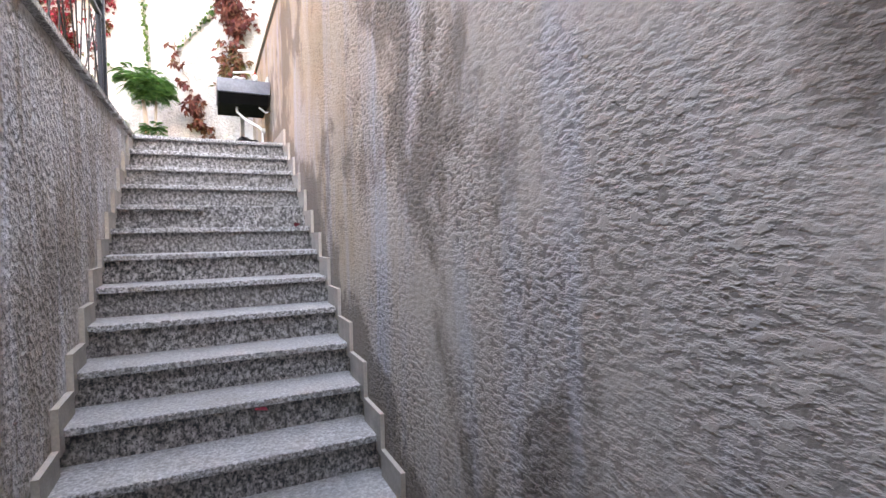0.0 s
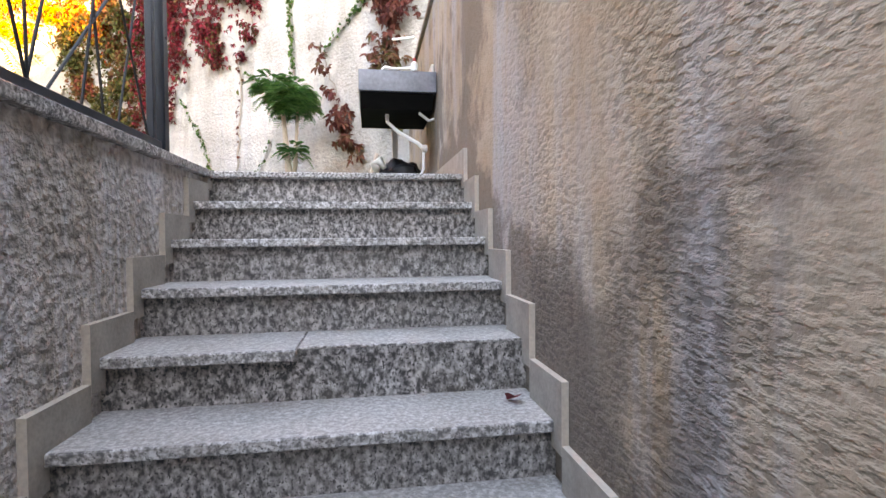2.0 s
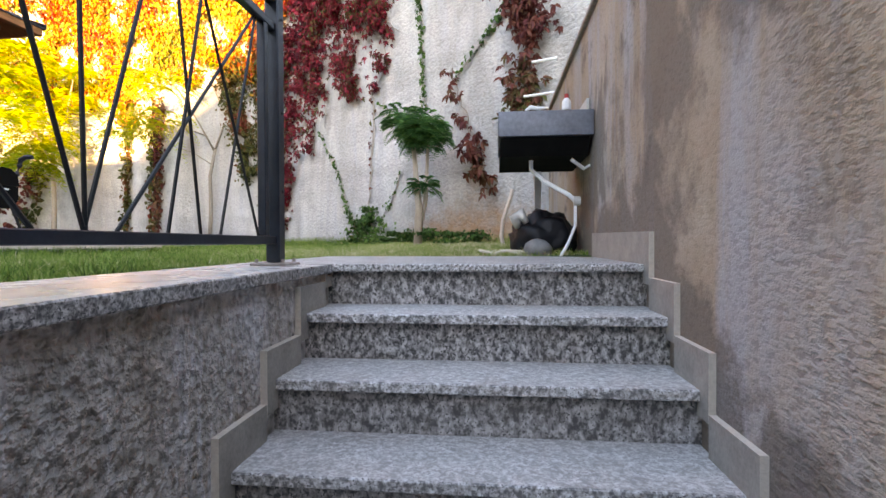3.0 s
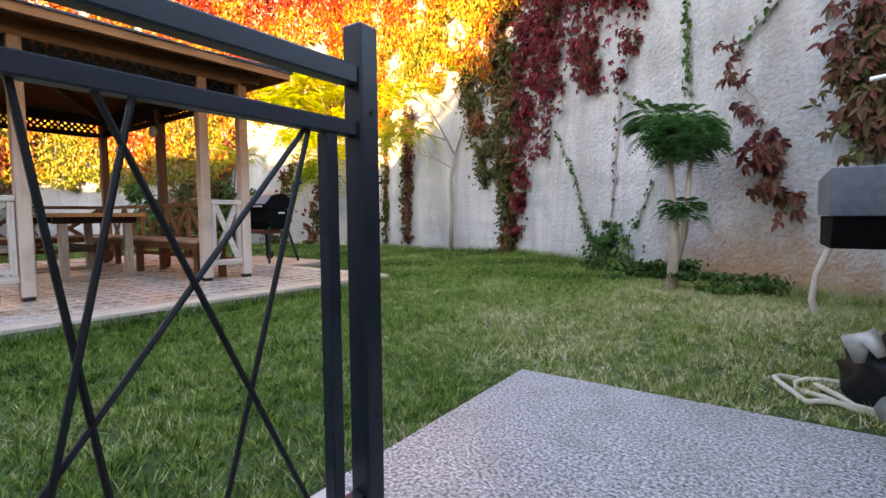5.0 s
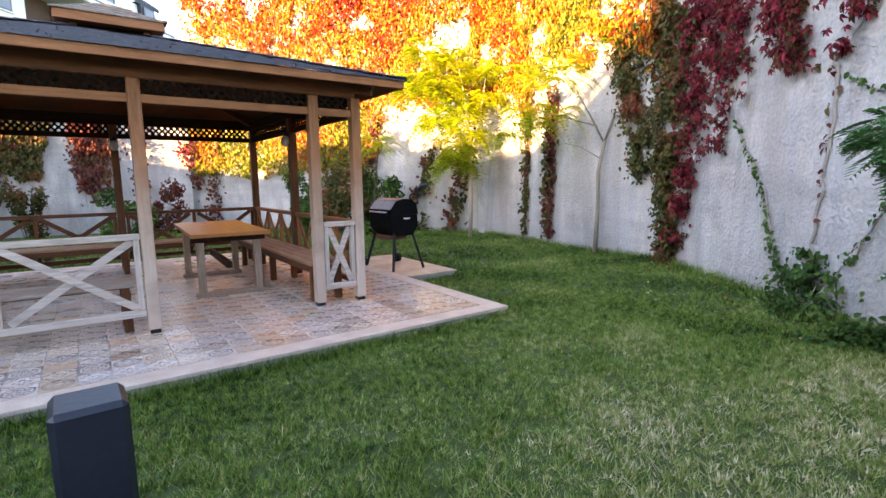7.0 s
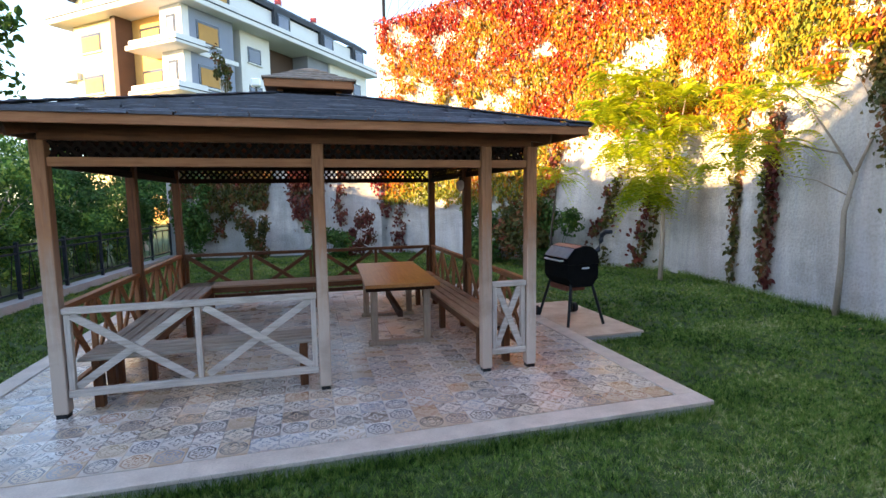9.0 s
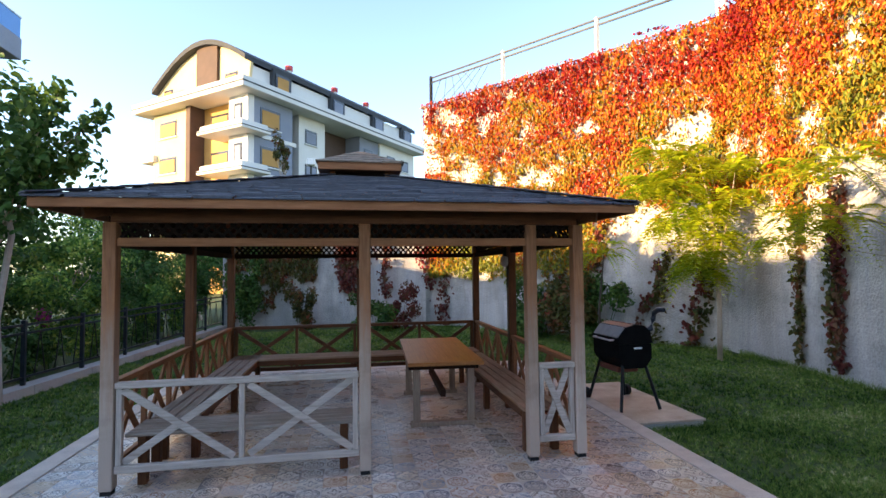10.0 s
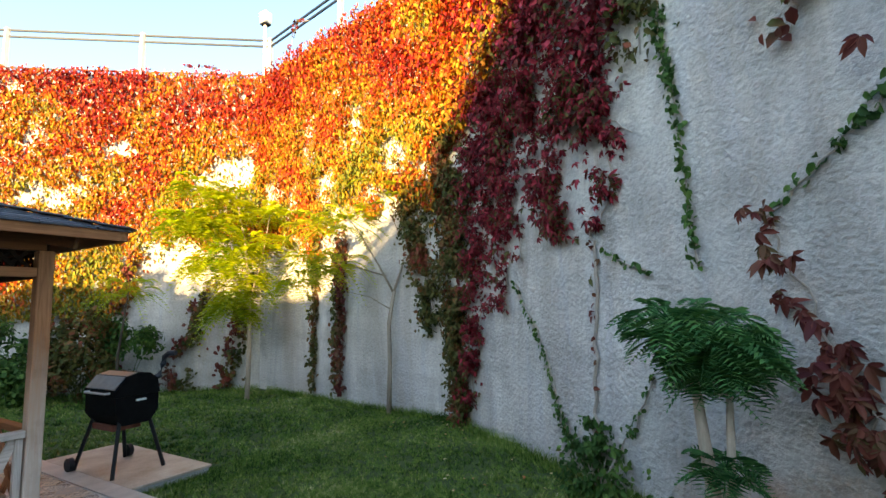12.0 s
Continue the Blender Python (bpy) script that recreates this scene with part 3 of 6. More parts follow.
wall_between("wall_north", A, B, WALL_TOP, "tall white rough-rendered garden wall with creepers", M_WALLMUD)
wall_between("wall_northwest", B, C, WALL_TOP, "tall white garden wall overgrown with autumn creeper", thick=0.31, ext=0.0)
wall_between("wall_far", C, D, WALL_TOP, "tall white garden wall overgrown with autumn creeper", thick=0.32, ext=0.06)
wall_between("wall_west_far", E_, F, 3.6, "lower white rendered wall behind the pavilion")
structure("wall_coping", box((D.x - 0.15, D.y - 0.15, WALL_TOP), (D.x + 0.1, D.y + 0.1, WALL_TOP + 0.05)), M_STONEEDGE, "pale stone cap on the end of the wall", "wall cap")


# ---- unseen houses to the south that keep the garden in evening shade ----
hs = thing("house", "plain rendered house with a pitched roof", "house")
part("wall", prism([(-2.0, -0.4), (-2.0, 5.5), (9.0, 12.6), (20.5, 5.5), (20.5, -0.4)], -10, "y", -8.0), M_CONCRETE, hs)
part("roof", prism([(-2.4, 5.3), (9.0, 12.7), (20.9, 5.35), (20.9, 5.55), (9.0, 12.95), (-2.4, 5.55)], -10.6, "y", -7.7), M_SHINGLE, hs)
nb = thing("house", "long plain rendered neighbouring house", "house")
part("wall", box((-9.0, -17, -0.4), (-2.02, -8.0, 5.55)), M_CONCRETE, nb)
part("wall", box((-22.0, -17, -0.4), (-9.02, -8.0, 4.5)), M_CONCRETE, nb)
part("roof", box((-9.1, -17.2, 5.55), (-2.02, -7.9, 5.7)), M_SHINGLE, nb)
part("roof", box((-22.1, -17.2, 4.5), (-9.02, -7.9, 4.6)), M_SHINGLE, nb)

# ---- pavilion slab ----
TILT = -1.9
GM = pose(-5.176, 3.54, 0.08, 0, 0, 90 + TILT)   # local x runs along the front, local y to the back
slab = thing("slab", "raised patio slab with patterned tiles and pale stone edge", "patio", GM, kind="structure")
FX0, FX1, FY0, FY1 = -0.95, 5.10, -1.24, 4.80
part("slab_base", box((FX0 + 0.02, FY0 + 0.02, -0.2), (FX1 - 0.02, FY1 - 0.02, -0.012)), M_CONCRETE, slab)
EDGE = 0.2
for lo, hi in (((FX0, FY0), (FX1, FY0 + EDGE)), ((FX0, FY1 - EDGE), (FX1, FY1)), ((FX0, FY0 + EDGE), (FX0 + EDGE, FY1 - EDGE)), ((FX1 - EDGE, FY0 + EDGE), (FX1, FY1 - EDGE))):
    part("edging", box((*lo, -0.035), (*hi, 0.0), 0.004), M_STONEEDGE, slab)
pad = thing("slab", "low concrete pad with tiles under the barbecue", "patio", GM, kind="structure")
part("slab_base", box((FX1 + 0.005, 0.80, -0.2), (FX1 + 0.84, 2.7, -0.03)), M_CONCRETE, pad)
part("slab_top", box((FX1 + 0.005, 0.78, -0.03), (FX1 + 0.86, 2.72, -0.004), 0.004), M_PAD, pad)

# ---- pavilion ----
W_, DP = 4.02, 3.98
PH = 2.165
gz = thing("pavilion", "wooden garden pavilion with dark shingle roof on the patio", "pavilion", GM)


def post(x, y, material):
    p = part("post", box((x - 0.05, y - 0.05, 0.035), (x + 0.05, y + 0.05, PH), 0.006), material, gz)
    part("foot", box((x - 0.04, y - 0.04, 0.0), (x + 0.04, y + 0.04, 0.045)), M_BLACK, p, "black steel post foot")
    return p


FRONT = (0.0, 2.027, 3.557, W_)
for x in FRONT:
    post(x, 0.0, M_WOODPOST)
for x in (0.0, W_):
    for y in (DP / 2, DP):
        post(x, y, M_WOODBROWN[2])
post(2.027, DP, M_WOODBROWN[2])
# beams under the eaves
for a, b in (((0, 0), (W_, 0)), ((0, DP), (W_, DP)), ((0, 0), (0, DP)), ((W_, 0), (W_, DP))):
    front = a[1] == 0 and b[1] == 0
    ax = 0 if a[1] == b[1] else 1
    # only the front keeps plain brown; the other sides have shade in their colour
    part("beam", bar((*a, PH + 0.075), (*b, PH + 0.075), 0.06, 0.15, 0.005), M_WOODBROWN[ax] if front else M_WOODSHADED[ax], gz)
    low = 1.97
    part("lattice_rail", bar((*a, low + 0.035), (*b, low + 0.035), 0.05, 0.07, 0.004), M_WOODBEAM[ax] if front else M_WOODSHADED[ax], gz)
    ln = (Vector(b) - Vector(a)).length
    d = (Vector(b) - Vector(a)) / ln
    lat = bmesh.new()
    z0, z1 = low + 0.07, PH
    n = int(ln / 0.085)
    for k in range(n):
        s = 0.06 + k * 0.085
        for sg in (0, 1):
            e = s + (z1 - z0)
            if e > ln - 0.03:
                continue
            p, q = a[0] + d.x * s, a[1] + d.y * s
            p2, q2 = a[0] + d.x * e, a[1] + d.y * e
            off = 0.006 if sg else -0.006
            za, zb = (z0, z1) if sg else (z1, z0)
            nx, ny = -d.y * off, d.x * off
            add_bar(lat, (p + nx, q + ny, za), (p2 + nx, q2 + ny, zb), 0.010, 0.026)
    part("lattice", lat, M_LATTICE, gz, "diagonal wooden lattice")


def rail_panel(a, b, crosses, material_set, parent):
    """A balustrade of two rails, uprights and wooden crosses between a and b."""
    a, b = Vector(a), Vector(b)
    ln = (b - a).length
    d = (b - a) / ln
    ax = 0 if abs(d.x) > abs(d.y) else 1
    part("rail", bar((a.x, a.y, 0.855), (b.x, b.y, 0.855), 0.07, 0.05, 0.005), material_set[ax], parent)
    part("rail", bar((a.x, a.y, 0.19), (b.x, b.y, 0.19), 0.05, 0.06, 0.005), material_set[ax], parent)
    step = ln / crosses
    for k in range(crosses + 1):
        s = min(max(k * step, 0.03), ln - 0.03)
        p = a + d * s
        part("upright", bar((p.x, p.y, 0.221), (p.x, p.y, 0.829), 0.045, 0.045, 0.004, (d.x, d.y, 0)), material_set[2], parent)
    for k in range(crosses):
        p, q = a + d * (k * step + 0.055), a + d * ((k + 1) * step - 0.055)
        n2 = Vector((-d.y, d.x)) * 0.012
        part("cross_brace", bar((p.x + n2.x, p.y + n2.y, 0.235), (q.x + n2.x, q.y + n2.y, 0.82), 0.022, 0.06, 0.003), material_set[ax], parent)
        part("cross_brace", bar((p.x - n2.x, p.y - n2.y, 0.82), (q.x - n2.x, q.y - n2.y, 0.235), 0.022, 0.06, 0.003), material_set[ax], parent)


rail_panel((0.055, -0.01), (1.972, -0.01), 2, M_WOODWHITE, gz)
rail_panel((3.612, -0.01), (W_ - 0.055, -0.01), 1, M_WOODWHITE, gz)
for x in (0.0, W_):
    for y0_, y1_ in ((0.055, DP / 2 - 0.055), (DP / 2 + 0.055, DP - 0.055)):
        rail_panel((x, y0_), (x, y1_), 3, M_WOODBEAM, gz)
for x0_, x1_ in ((0.055, 1.972), (2.082, W_ - 0.055)):
    rail_panel((x0_, DP), (x1_, DP), 2, M_WOODBROWN, gz)

# roof: four slopes of overlapping shingle courses, a fascia and a small lantern
OV, EZ, RZ = 0.385, 2.245, 2.85
rx0, rx1, ry0, ry1 = -OV, W_ + OV, -OV, DP + OV
cx, cy, half = W_ / 2, DP / 2, 0.36
ceil = bmesh.new()
lowv = [ceil.verts.new((x, y, EZ)) for x, y in ((rx0, ry0), (rx1, ry0), (rx1, ry1), (rx0, ry1))]
upv = [ceil.verts.new((cx + sx * half, cy + sy * half, RZ - 0.02)) for sx, sy in ((-1, -1), (1, -1), (1, 1), (-1, 1))]
for k in range(4):
    ceil.faces.new((lowv[k], lowv[(k + 1) % 4], upv[(k + 1) % 4], upv[k]))
ceil.faces.new(upv)
bmesh.ops.solidify(ceil, geom=list(ceil.faces), thickness=0.025)
part("roof_boarding", ceil, M_BOARDING, gz, "brown boarding under the roof")
for (a, b) in (((rx0, ry0), (rx1, ry0)), ((rx1, ry0), (rx1, ry1)), ((rx1, ry1), (rx0, ry1)), ((rx0, ry1), (rx0, ry0))):
    ax = 0 if a[1] == b[1] else 1
    part("fascia", bar((*a, EZ + 0.034), (*b, EZ + 0.034), 0.025, 0.074, 0.004), M_WOODBEAM[ax], gz, "weathered fascia board")
for k in range(4):
    a, b = ((rx0, ry0), (rx1, ry0), (rx1, ry1), (rx0, ry1))[k], (cx + (-1, 1, 1, -1)[k] * half, cy + (-1, -1, 1, 1)[k] * half)
    part("rafter", bar((a[0] + 0.1 * (cx - a[0]), a[1] + 0.1 * (cy - a[1]), EZ - 0.02), (b[0], b[1], RZ - 0.10), 0.06, 0.09, 0.004), M_WOODBROWN[0], gz)


def roof_courses(parent, x0, x1, y0, y1, hx, hy, ccx, ccy, z0, z1, courses, width, single=(0, 1), material=M_SHINGLE):
    """Shingle courses on four slopes; each course is a row of tabs of its own, joined."""
    corners = [(x0, y0), (x1, y0), (x1, y1), (x0, y1)]
    tops = [(ccx - hx, ccy - hy), (ccx + hx, ccy - hy), (ccx + hx, ccy + hy), (ccx - hx, ccy + hy)]
    for k in range(4):
        a, b = Vector(corners[k]), Vector(corners[(k + 1) % 4])
        c, d = Vector(tops[k]), Vector(tops[(k + 1) % 4])
        rest_ = bmesh.new()
        for r in range(courses):
            f0, f1 = r / courses, min((r + 1.25) / courses, 1.0)
            l0, r0, l1, r1 = a.lerp(c, f0), b.lerp(d, f0), a.lerp(c, f1), b.lerp(d, f1)
            za, zb = z0 + (z1 - z0) * f0, z0 + (z1 - z0) * f1
            n = max(1, int((r0 - l0).length / width))
            cuts = [0.0] + sorted(min(0.995, max(0.005, (j + 0.5 * (r % 2) + RNG.uniform(-0.2, 0.2)) / n)) for j in range(1, n)) + [1.0]
            for u, v in zip(cuts, cuts[1:]):
                bm_ = bmesh.new() if k in single else rest_
                lift = 0.010 + RNG.uniform(0, 0.011)
                q = [l0.lerp(r0, u), l0.lerp(r0, v - 0.002), l1.lerp(r1, v - 0.002), l1.lerp(r1, u)]
                slip = RNG.uniform(-0.014, 0.006)
                q[0] = q[0] + (q[3] - q[0]).normalized() * slip
                q[1] = q[1] + (q[2] - q[1]).normalized() * slip
                t = [bm_.verts.new((p.x, p.y, z + e)) for p, z, e in zip(q, (za, za, zb, zb), (lift, lift, 0.004, 0.004))]
                w = [bm_.verts.new((p.x, p.y, z)) for p, z in zip(q[:2], (za, za))]
                bm_.faces.new(t)
                bm_.faces.new((w[0], w[1], t[1], t[0]))
                if k in single:
                    part("shingle", bm_, material, parent)
        if k in single:
            rest_.free()
        else:
            part("shingle_slope", rest_, M_SHINGLE, parent, "dark slate-grey shingle slope")["kind"] = "stuff"


roof_courses(gz, rx0 - 0.03, rx1 + 0.03, ry0 - 0.03, ry1 + 0.03, half, half, cx, cy, EZ + 0.07, RZ + 0.05, 20, 0.28)
for k in range(4):
    sx, sy = (-1, 1, 1, -1)[k], (-1, -1, 1, 1)[k]
    a = Vector((cx + sx * (W_ / 2 + OV + 0.03), cy + sy * (DP / 2 + OV + 0.03), EZ + 0.088))
    b = Vector((cx + sx * half, cy + sy * half, RZ + 0.064))
    for j in range(14):
        p, q = a.lerp(b, j / 14), a.lerp(b, (j + 1.15) / 14)
        part("ridge_cap", bar((p.x, p.y, p.z + 0.010), (q.x, q.y, q.z), 0.15, 0.012, 0.003), M_SHINGLE, gz)
# a solid dark box stands in for the lantern's shaded open inside
lantern = part("lantern", box((cx - half + 0.04, cy - half + 0.04, RZ - 0.06), (cx + half - 0.04, cy + half - 0.04, RZ + 0.10)), M_LATTICE, gz, "small roof lantern, its shaded open inside painted dark")
for sx in (-1, 1):
    for sy in (-1, 1):
        part("lantern_post", box((cx + sx * (half - 0.03) - 0.03, cy + sy * (half - 0.03) - 0.03, RZ - 0.06), (cx + sx * (half - 0.03) + 0.03, cy + sy * (half - 0.03) + 0.03, RZ + 0.11)), M_WOODBEAM[2], lantern)
lh = 0.48
for (a, b) in (((-lh, -lh), (lh, -lh)), ((lh, -lh), (lh, lh)), ((lh, lh), (-lh, lh)), ((-lh, lh), (-lh, -lh))):
    part("fascia", bar((cx + a[0], cy + a[1], RZ + 0.15), (cx + b[0], cy + b[1], RZ + 0.15), 0.025, 0.09, 0.004), M_WOODBEAM[0 if a[1] == b[1] else 1], lantern)
part("lantern_soffit", box((cx - lh, cy - lh, RZ + 0.105), (cx + lh, cy + lh, RZ + 0.12)), M_WOODBROWN[0], lantern)
roof_courses(lantern, cx - lh - 0.03, cx + lh + 0.03, cy - lh - 0.03, cy + lh + 0.03, 0.03, 0.03, cx, cy, RZ + 0.195, RZ + 0.43, 5, 0.22, (0, 1, 2, 3), M_LANTERNROOF)


# benches along the rails
def bench(m, length, label, seat=None):
    b = thing("bench", label, "bench", GM @ m, "benches in the pavilion")
    for k in range(4):
        part("slat", box((0, 0.012 + k * 0.108, 0.405), (length, 0.108 + k * 0.108, 0.435), 0.006), seat or M_WOODBEAM[0], b)
    n = max(2, int(length / 1.4) + 1)
    for k in range(n):
        x = 0.12 + k * (length - 0.24) / (n - 1)
        part("leg", box((x - 0.035, 0.05, 0.0), (x + 0.035, 0.12, 0.36), 0.004), M_WOODBROWN[2], b)
        part("leg", box((x - 0.035, 0.33, 0.0), (x + 0.035, 0.40, 0.36), 0.004), M_WOODBROWN[2], b)
        part("bearer", box((x - 0.03, 0.03, 0.36), (x + 0.03, 0.43, 0.404), 0.004), M_WOODBROWN[1], b)
    part("apron", box((0.03, 0.40, 0.33), (length - 0.03, 0.425, 0.404), 0.003), M_WOODBROWN[0], b)
    return b


bench(pose(0.08, 0.08, 0), 1.88, "weathered pale slatted bench behind the pale front railing", M_WOODGREY)
bench(pose(0.08 + 0.0, DP - 0.08, 0, 0, 0, -90), 3.3, "long weathered slatted bench along the side railing", M_WOODGREY)
bench(pose(W_ - 0.08, 0.1, 0, 0, 0, 90), 3.2, "long slatted wooden bench beside the table", M_WOODTAN)
bench(pose(W_ - 0.08, DP - 0.08, 0, 0, 0, 180), 3.85, "slatted wooden bench along the back railing", M_WOODTAN)

# table
TM = pose(-6.86, 6.56, 0.08, 0, 0, 180 - 4.5)
tb = thing("dining_table", "orange varnished wooden table on trestle legs in the pavilion", "table", TM)
for k in range(7):
    part("top_board", box((-0.84, -0.42 + k * 0.12, 0.705), (1.12, -0.3004 + k * 0.12, 0.745), 0.0008), M_TABLE, tb)
for x in (-0.60, 0.84):
    for y in (-0.31, 0.31):
        part("leg", box((x - 0.04, y - 0.04, 0.05), (x + 0.04, y + 0.04, 0.63), 0.005), M_LEG, tb)
    part("bearer", box((x - 0.04, -0.40, 0.63), (x + 0.04, 0.40, 0.704), 0.005), M_WOODSHADED[1], tb)
    part("foot_rail", box((x - 0.045, -0.38, 0.0), (x + 0.045, 0.38, 0.05), 0.006), M_LEG, tb)
part("stretcher", box((-0.56, -0.03, 0.30), (0.80, 0.03, 0.38), 0.004), M_WOODSHADED[0], tb)

# barbecue on the pad
M_LID = simple("smoked_grey_steel", (0.10, 0.10, 0.10), (0.24, 0.23, 0.22), 7, 0.4, 0.5, 0.1, 60)
bb = thing("barbecue", "black lidded barbecue with a chimney on thin splayed legs", "barbecue", pose(-6.585, 8.97, 0.078, 0, 0, 1))
part("bowl", prism([(-0.23, 0.80), (0.23, 0.80), (0.23, 0.62), (0.14, 0.50), (-0.14, 0.50), (-0.23, 0.62)], 0.60, "x", -0.30), M_SOOT, bb)
lid = part("lid", prism([(-0.24, 0.805), (-0.24, 0.87), (-0.12, 1.01), (0.0, 1.04), (0.12, 1.03), (0.21, 0.96), (0.24, 0.805)], 0.62, "x", -0.31), M_SOOT, bb)
part("lid_panel", bar((-0.285, -0.186, 0.947), (0.285, -0.186, 0.947), 0.165, 0.008, 0.002, (0, -0.76, 0.65)), M_LID, lid, "shiny grey front panel of the lid")
part("lid_top", bar((-0.285, -0.06, 1.029), (0.285, -0.06, 1.029), 0.115, 0.006, 0.002, (0, -0.24, 0.97)), M_LID, lid, "dull grey top of the lid")
part("handle", tube([(-0.2, -0.24, 0.85), (-0.2, -0.29, 0.85), (0.2, -0.29, 0.85), (0.2, -0.24, 0.85)], 0.012), M_GALV, lid)
part("badge", box((0.301, -0.02, 0.74), (0.306, 0.09, 0.762)), M_WHITE, bb, "pale label plate")
part("ash_tray", box((-0.26, -0.17, 0.43), (0.16, 0.13, 0.50), 0.01), M_RUSTRED, bb, "rusty red ash tray")
part("side_ring", tube([(-0.31 - 0.05 * math.sin(a), -0.16 - 0.04 * math.cos(a) * 0.5, 0.66 - 0.07 * math.cos(a)) for a in (0.0, 0.5, 1.1, 1.6, 2.1, 2.6, 3.14)], 0.008, 6), M_GALV, bb, "grey wire hoop")
for sx in (-1, 1):
    for sy in (-1, 1):
        leg = part("leg", bar((sx * 0.25, sy * 0.15, 0.58), (sx * 0.38, sy * 0.27, 0.0), 0.034, 0.034, 0.003), M_BLACK, bb)
        if sx < 0:
            wh = bmesh.new()
            bmesh.ops.create_cone(wh, cap_ends=True, segments=18, radius1=0.07, radius2=0.07, depth=0.05, matrix=pose(-0.38, sy * 0.31, 0.07, 90, 0, 0))
            part("wheel", wh, M_BLACK, bb)
part("chimney", tube([(0.22, 0.20, 0.94), (0.24, 0.27, 0.98), (0.25, 0.30, 1.10), (0.26, 0.31, 1.18), (0.31, 0.33, 1.22), (0.40, 0.35, 1.225)], [0.036, 0.036, 0.034, 0.034, 0.034, 0.028], 10), M_STEEL, bb, "dark blue-grey chimney elbow")

# ---- steel railing on the coping ----
rl = thing("metal_railing", "dark grey steel railing with crossed thin rods on coping", "railing")
PX, PY = -0.722, 5.022
pst = part("post", box((PX - 0.029, PY - 0.029, 0.012), (PX + 0.029, PY + 0.029, 1.195), 0.005), M_STEEL, rl)
part("base_plate", box((PX - 0.075, PY - 0.075, 0.0), (PX + 0.075, PY + 0.075, 0.010), 0.003), M_RUST, pst, "rusty base plate")
for sx in (-1, 1):
    for sy in (-1, 1):
        part("bolt", tube([(PX + sx * 0.055, PY + sy * 0.055, 0.012), (PX + sx * 0.055, PY + sy * 0.055, 0.026)], 0.008, 6), M_RUST, pst)
for z in (0.30, 0.62, 1.0):
    part("bolt", tube([(PX + 0.029, PY + 0.003, z), (PX + 0.033, PY + 0.003, z)], 0.006, 6), M_BLACK, pst)
for PB in (5.022, 3.022, 1.022, -0.978):
    if PB < 5.0:
        p2 = part("post", box((PX - 0.029, PB - 0.029, 0.012), (PX + 0.029, PB + 0.029, 1.195), 0.005), M_STEEL, rl)
        part("base_plate", box((PX - 0.085, PB - 0.085, 0.0), (PX + 0.085, PB + 0.085, 0.012), 0.003), M_RUST, p2)
    ya, yb = PB - 0.0295, PB - 1.9705
    part("rail", box((PX - 0.021, yb, 1.058), (PX + 0.021, ya, 1.102), 0.004), M_STEEL, rl)
    part("rail", box((PX - 0.017, yb, 0.945), (PX + 0.017, ya, 0.978), 0.003), M_STEEL, rl)
    part("rail", box((PX - 0.017, yb, 0.085), (PX + 0.017, ya, 0.118), 0.003), M_STEEL, rl)
    for yy in (ya - 0.075, yb + 0.075):
        part("frame_bar", box((PX - 0.0165, yy - 0.016, 0.119), (PX + 0.0165, yy + 0.016, 0.944), 0.003), M_STEEL, rl)
    mid = (ya + yb) / 2 + 0.04
    z0_, z1_ = 0.118, 0.946
    rods = []
    for sg in (1, -1):
        rods += [(0.0, 0.26 * sg), (0.11 * sg, 0.80 * sg), (0.28 * sg, 0.47 * sg), (0.45 * sg, 0.33 * sg), (0.80 * sg, 0.42 * sg), (0.56 * sg, 0.81 * sg)]
    rods.append((0.005, -0.01))
    for k, (u, v) in enumerate(rods):
        xo = PX + (0.006, -0.006)[k % 2]
        part("rod", tube([(xo, mid + u, z0_), (xo, mid + v, z1_)], 0.0055, 6), M_BLACK, rl)

# ---- fence and lamp on top of the far wall ----
tf = thing("wall_fence", "pale metal fence on top of the creeper wall", "fence")


def fence_run(a, b, count, first=True, spread=0.0):
    d = b - a
    for k in range(count + 1):
        p = a + d * (k / count)
        if k == 0 and not first:
            continue
        part("post", box((p.x - 0.05, p.y - 0.05, WALL_TOP), (p.x + 0.05, p.y + 0.05, WALL_TOP + 1.12), 0.006), M_GALV if k != count else M_BLACK if spread else M_GALV, tf)
    for z in (1.06, 0.90):
        part("rail", bar((a.x, a.y, WALL_TOP + z), (b.x, b.y, WALL_TOP + z), 0.035, 0.045), M_STEEL, tf)
    part("rail", bar((a.x, a.y, WALL_TOP + 0.12), (b.x, b.y, WALL_TOP + 0.12), 0.03, 0.03), M_STEEL, tf)
    if spread:
        for k in range(9):
            p, q = b - d * (0.008 + k * 0.028), b - d * (0.05 + ((k * 5) % 9) * 0.028)
            part("rod", bar((p.x, p.y, WALL_TOP + 0.12), (q.x, q.y, WALL_TOP + 0.9), 0.012, 0.012), M_STEEL, tf)


CT = C + Vector((0.02, 0.14))
DT, BT = D + Vector((0.05, 0.2)), B + Vector((0.0, 0.16))
fence_run(CT, DT, 3, True, 0.1)
fence_run(CT, BT, 2, False)
gl = thing("post_lamp", "white square lamp head on a metal post", "lamp", pose(CT.x - 0.08, CT.y - 0.10, WALL_TOP))
part("pole", tube([(0, 0, 0), (0, 0, 1.45)], 0.045, 10), M_GALV, gl)
part("collar", box((-0.10, -0.10, 1.45), (0.10, 0.10, 1.50), 0.01), M_BLACK, gl)
part("shade", box((-0.12, -0.12, 1.50), (0.12, 0.12, 1.80), 0.03), M_WHITE, gl, "white square lamp shade")


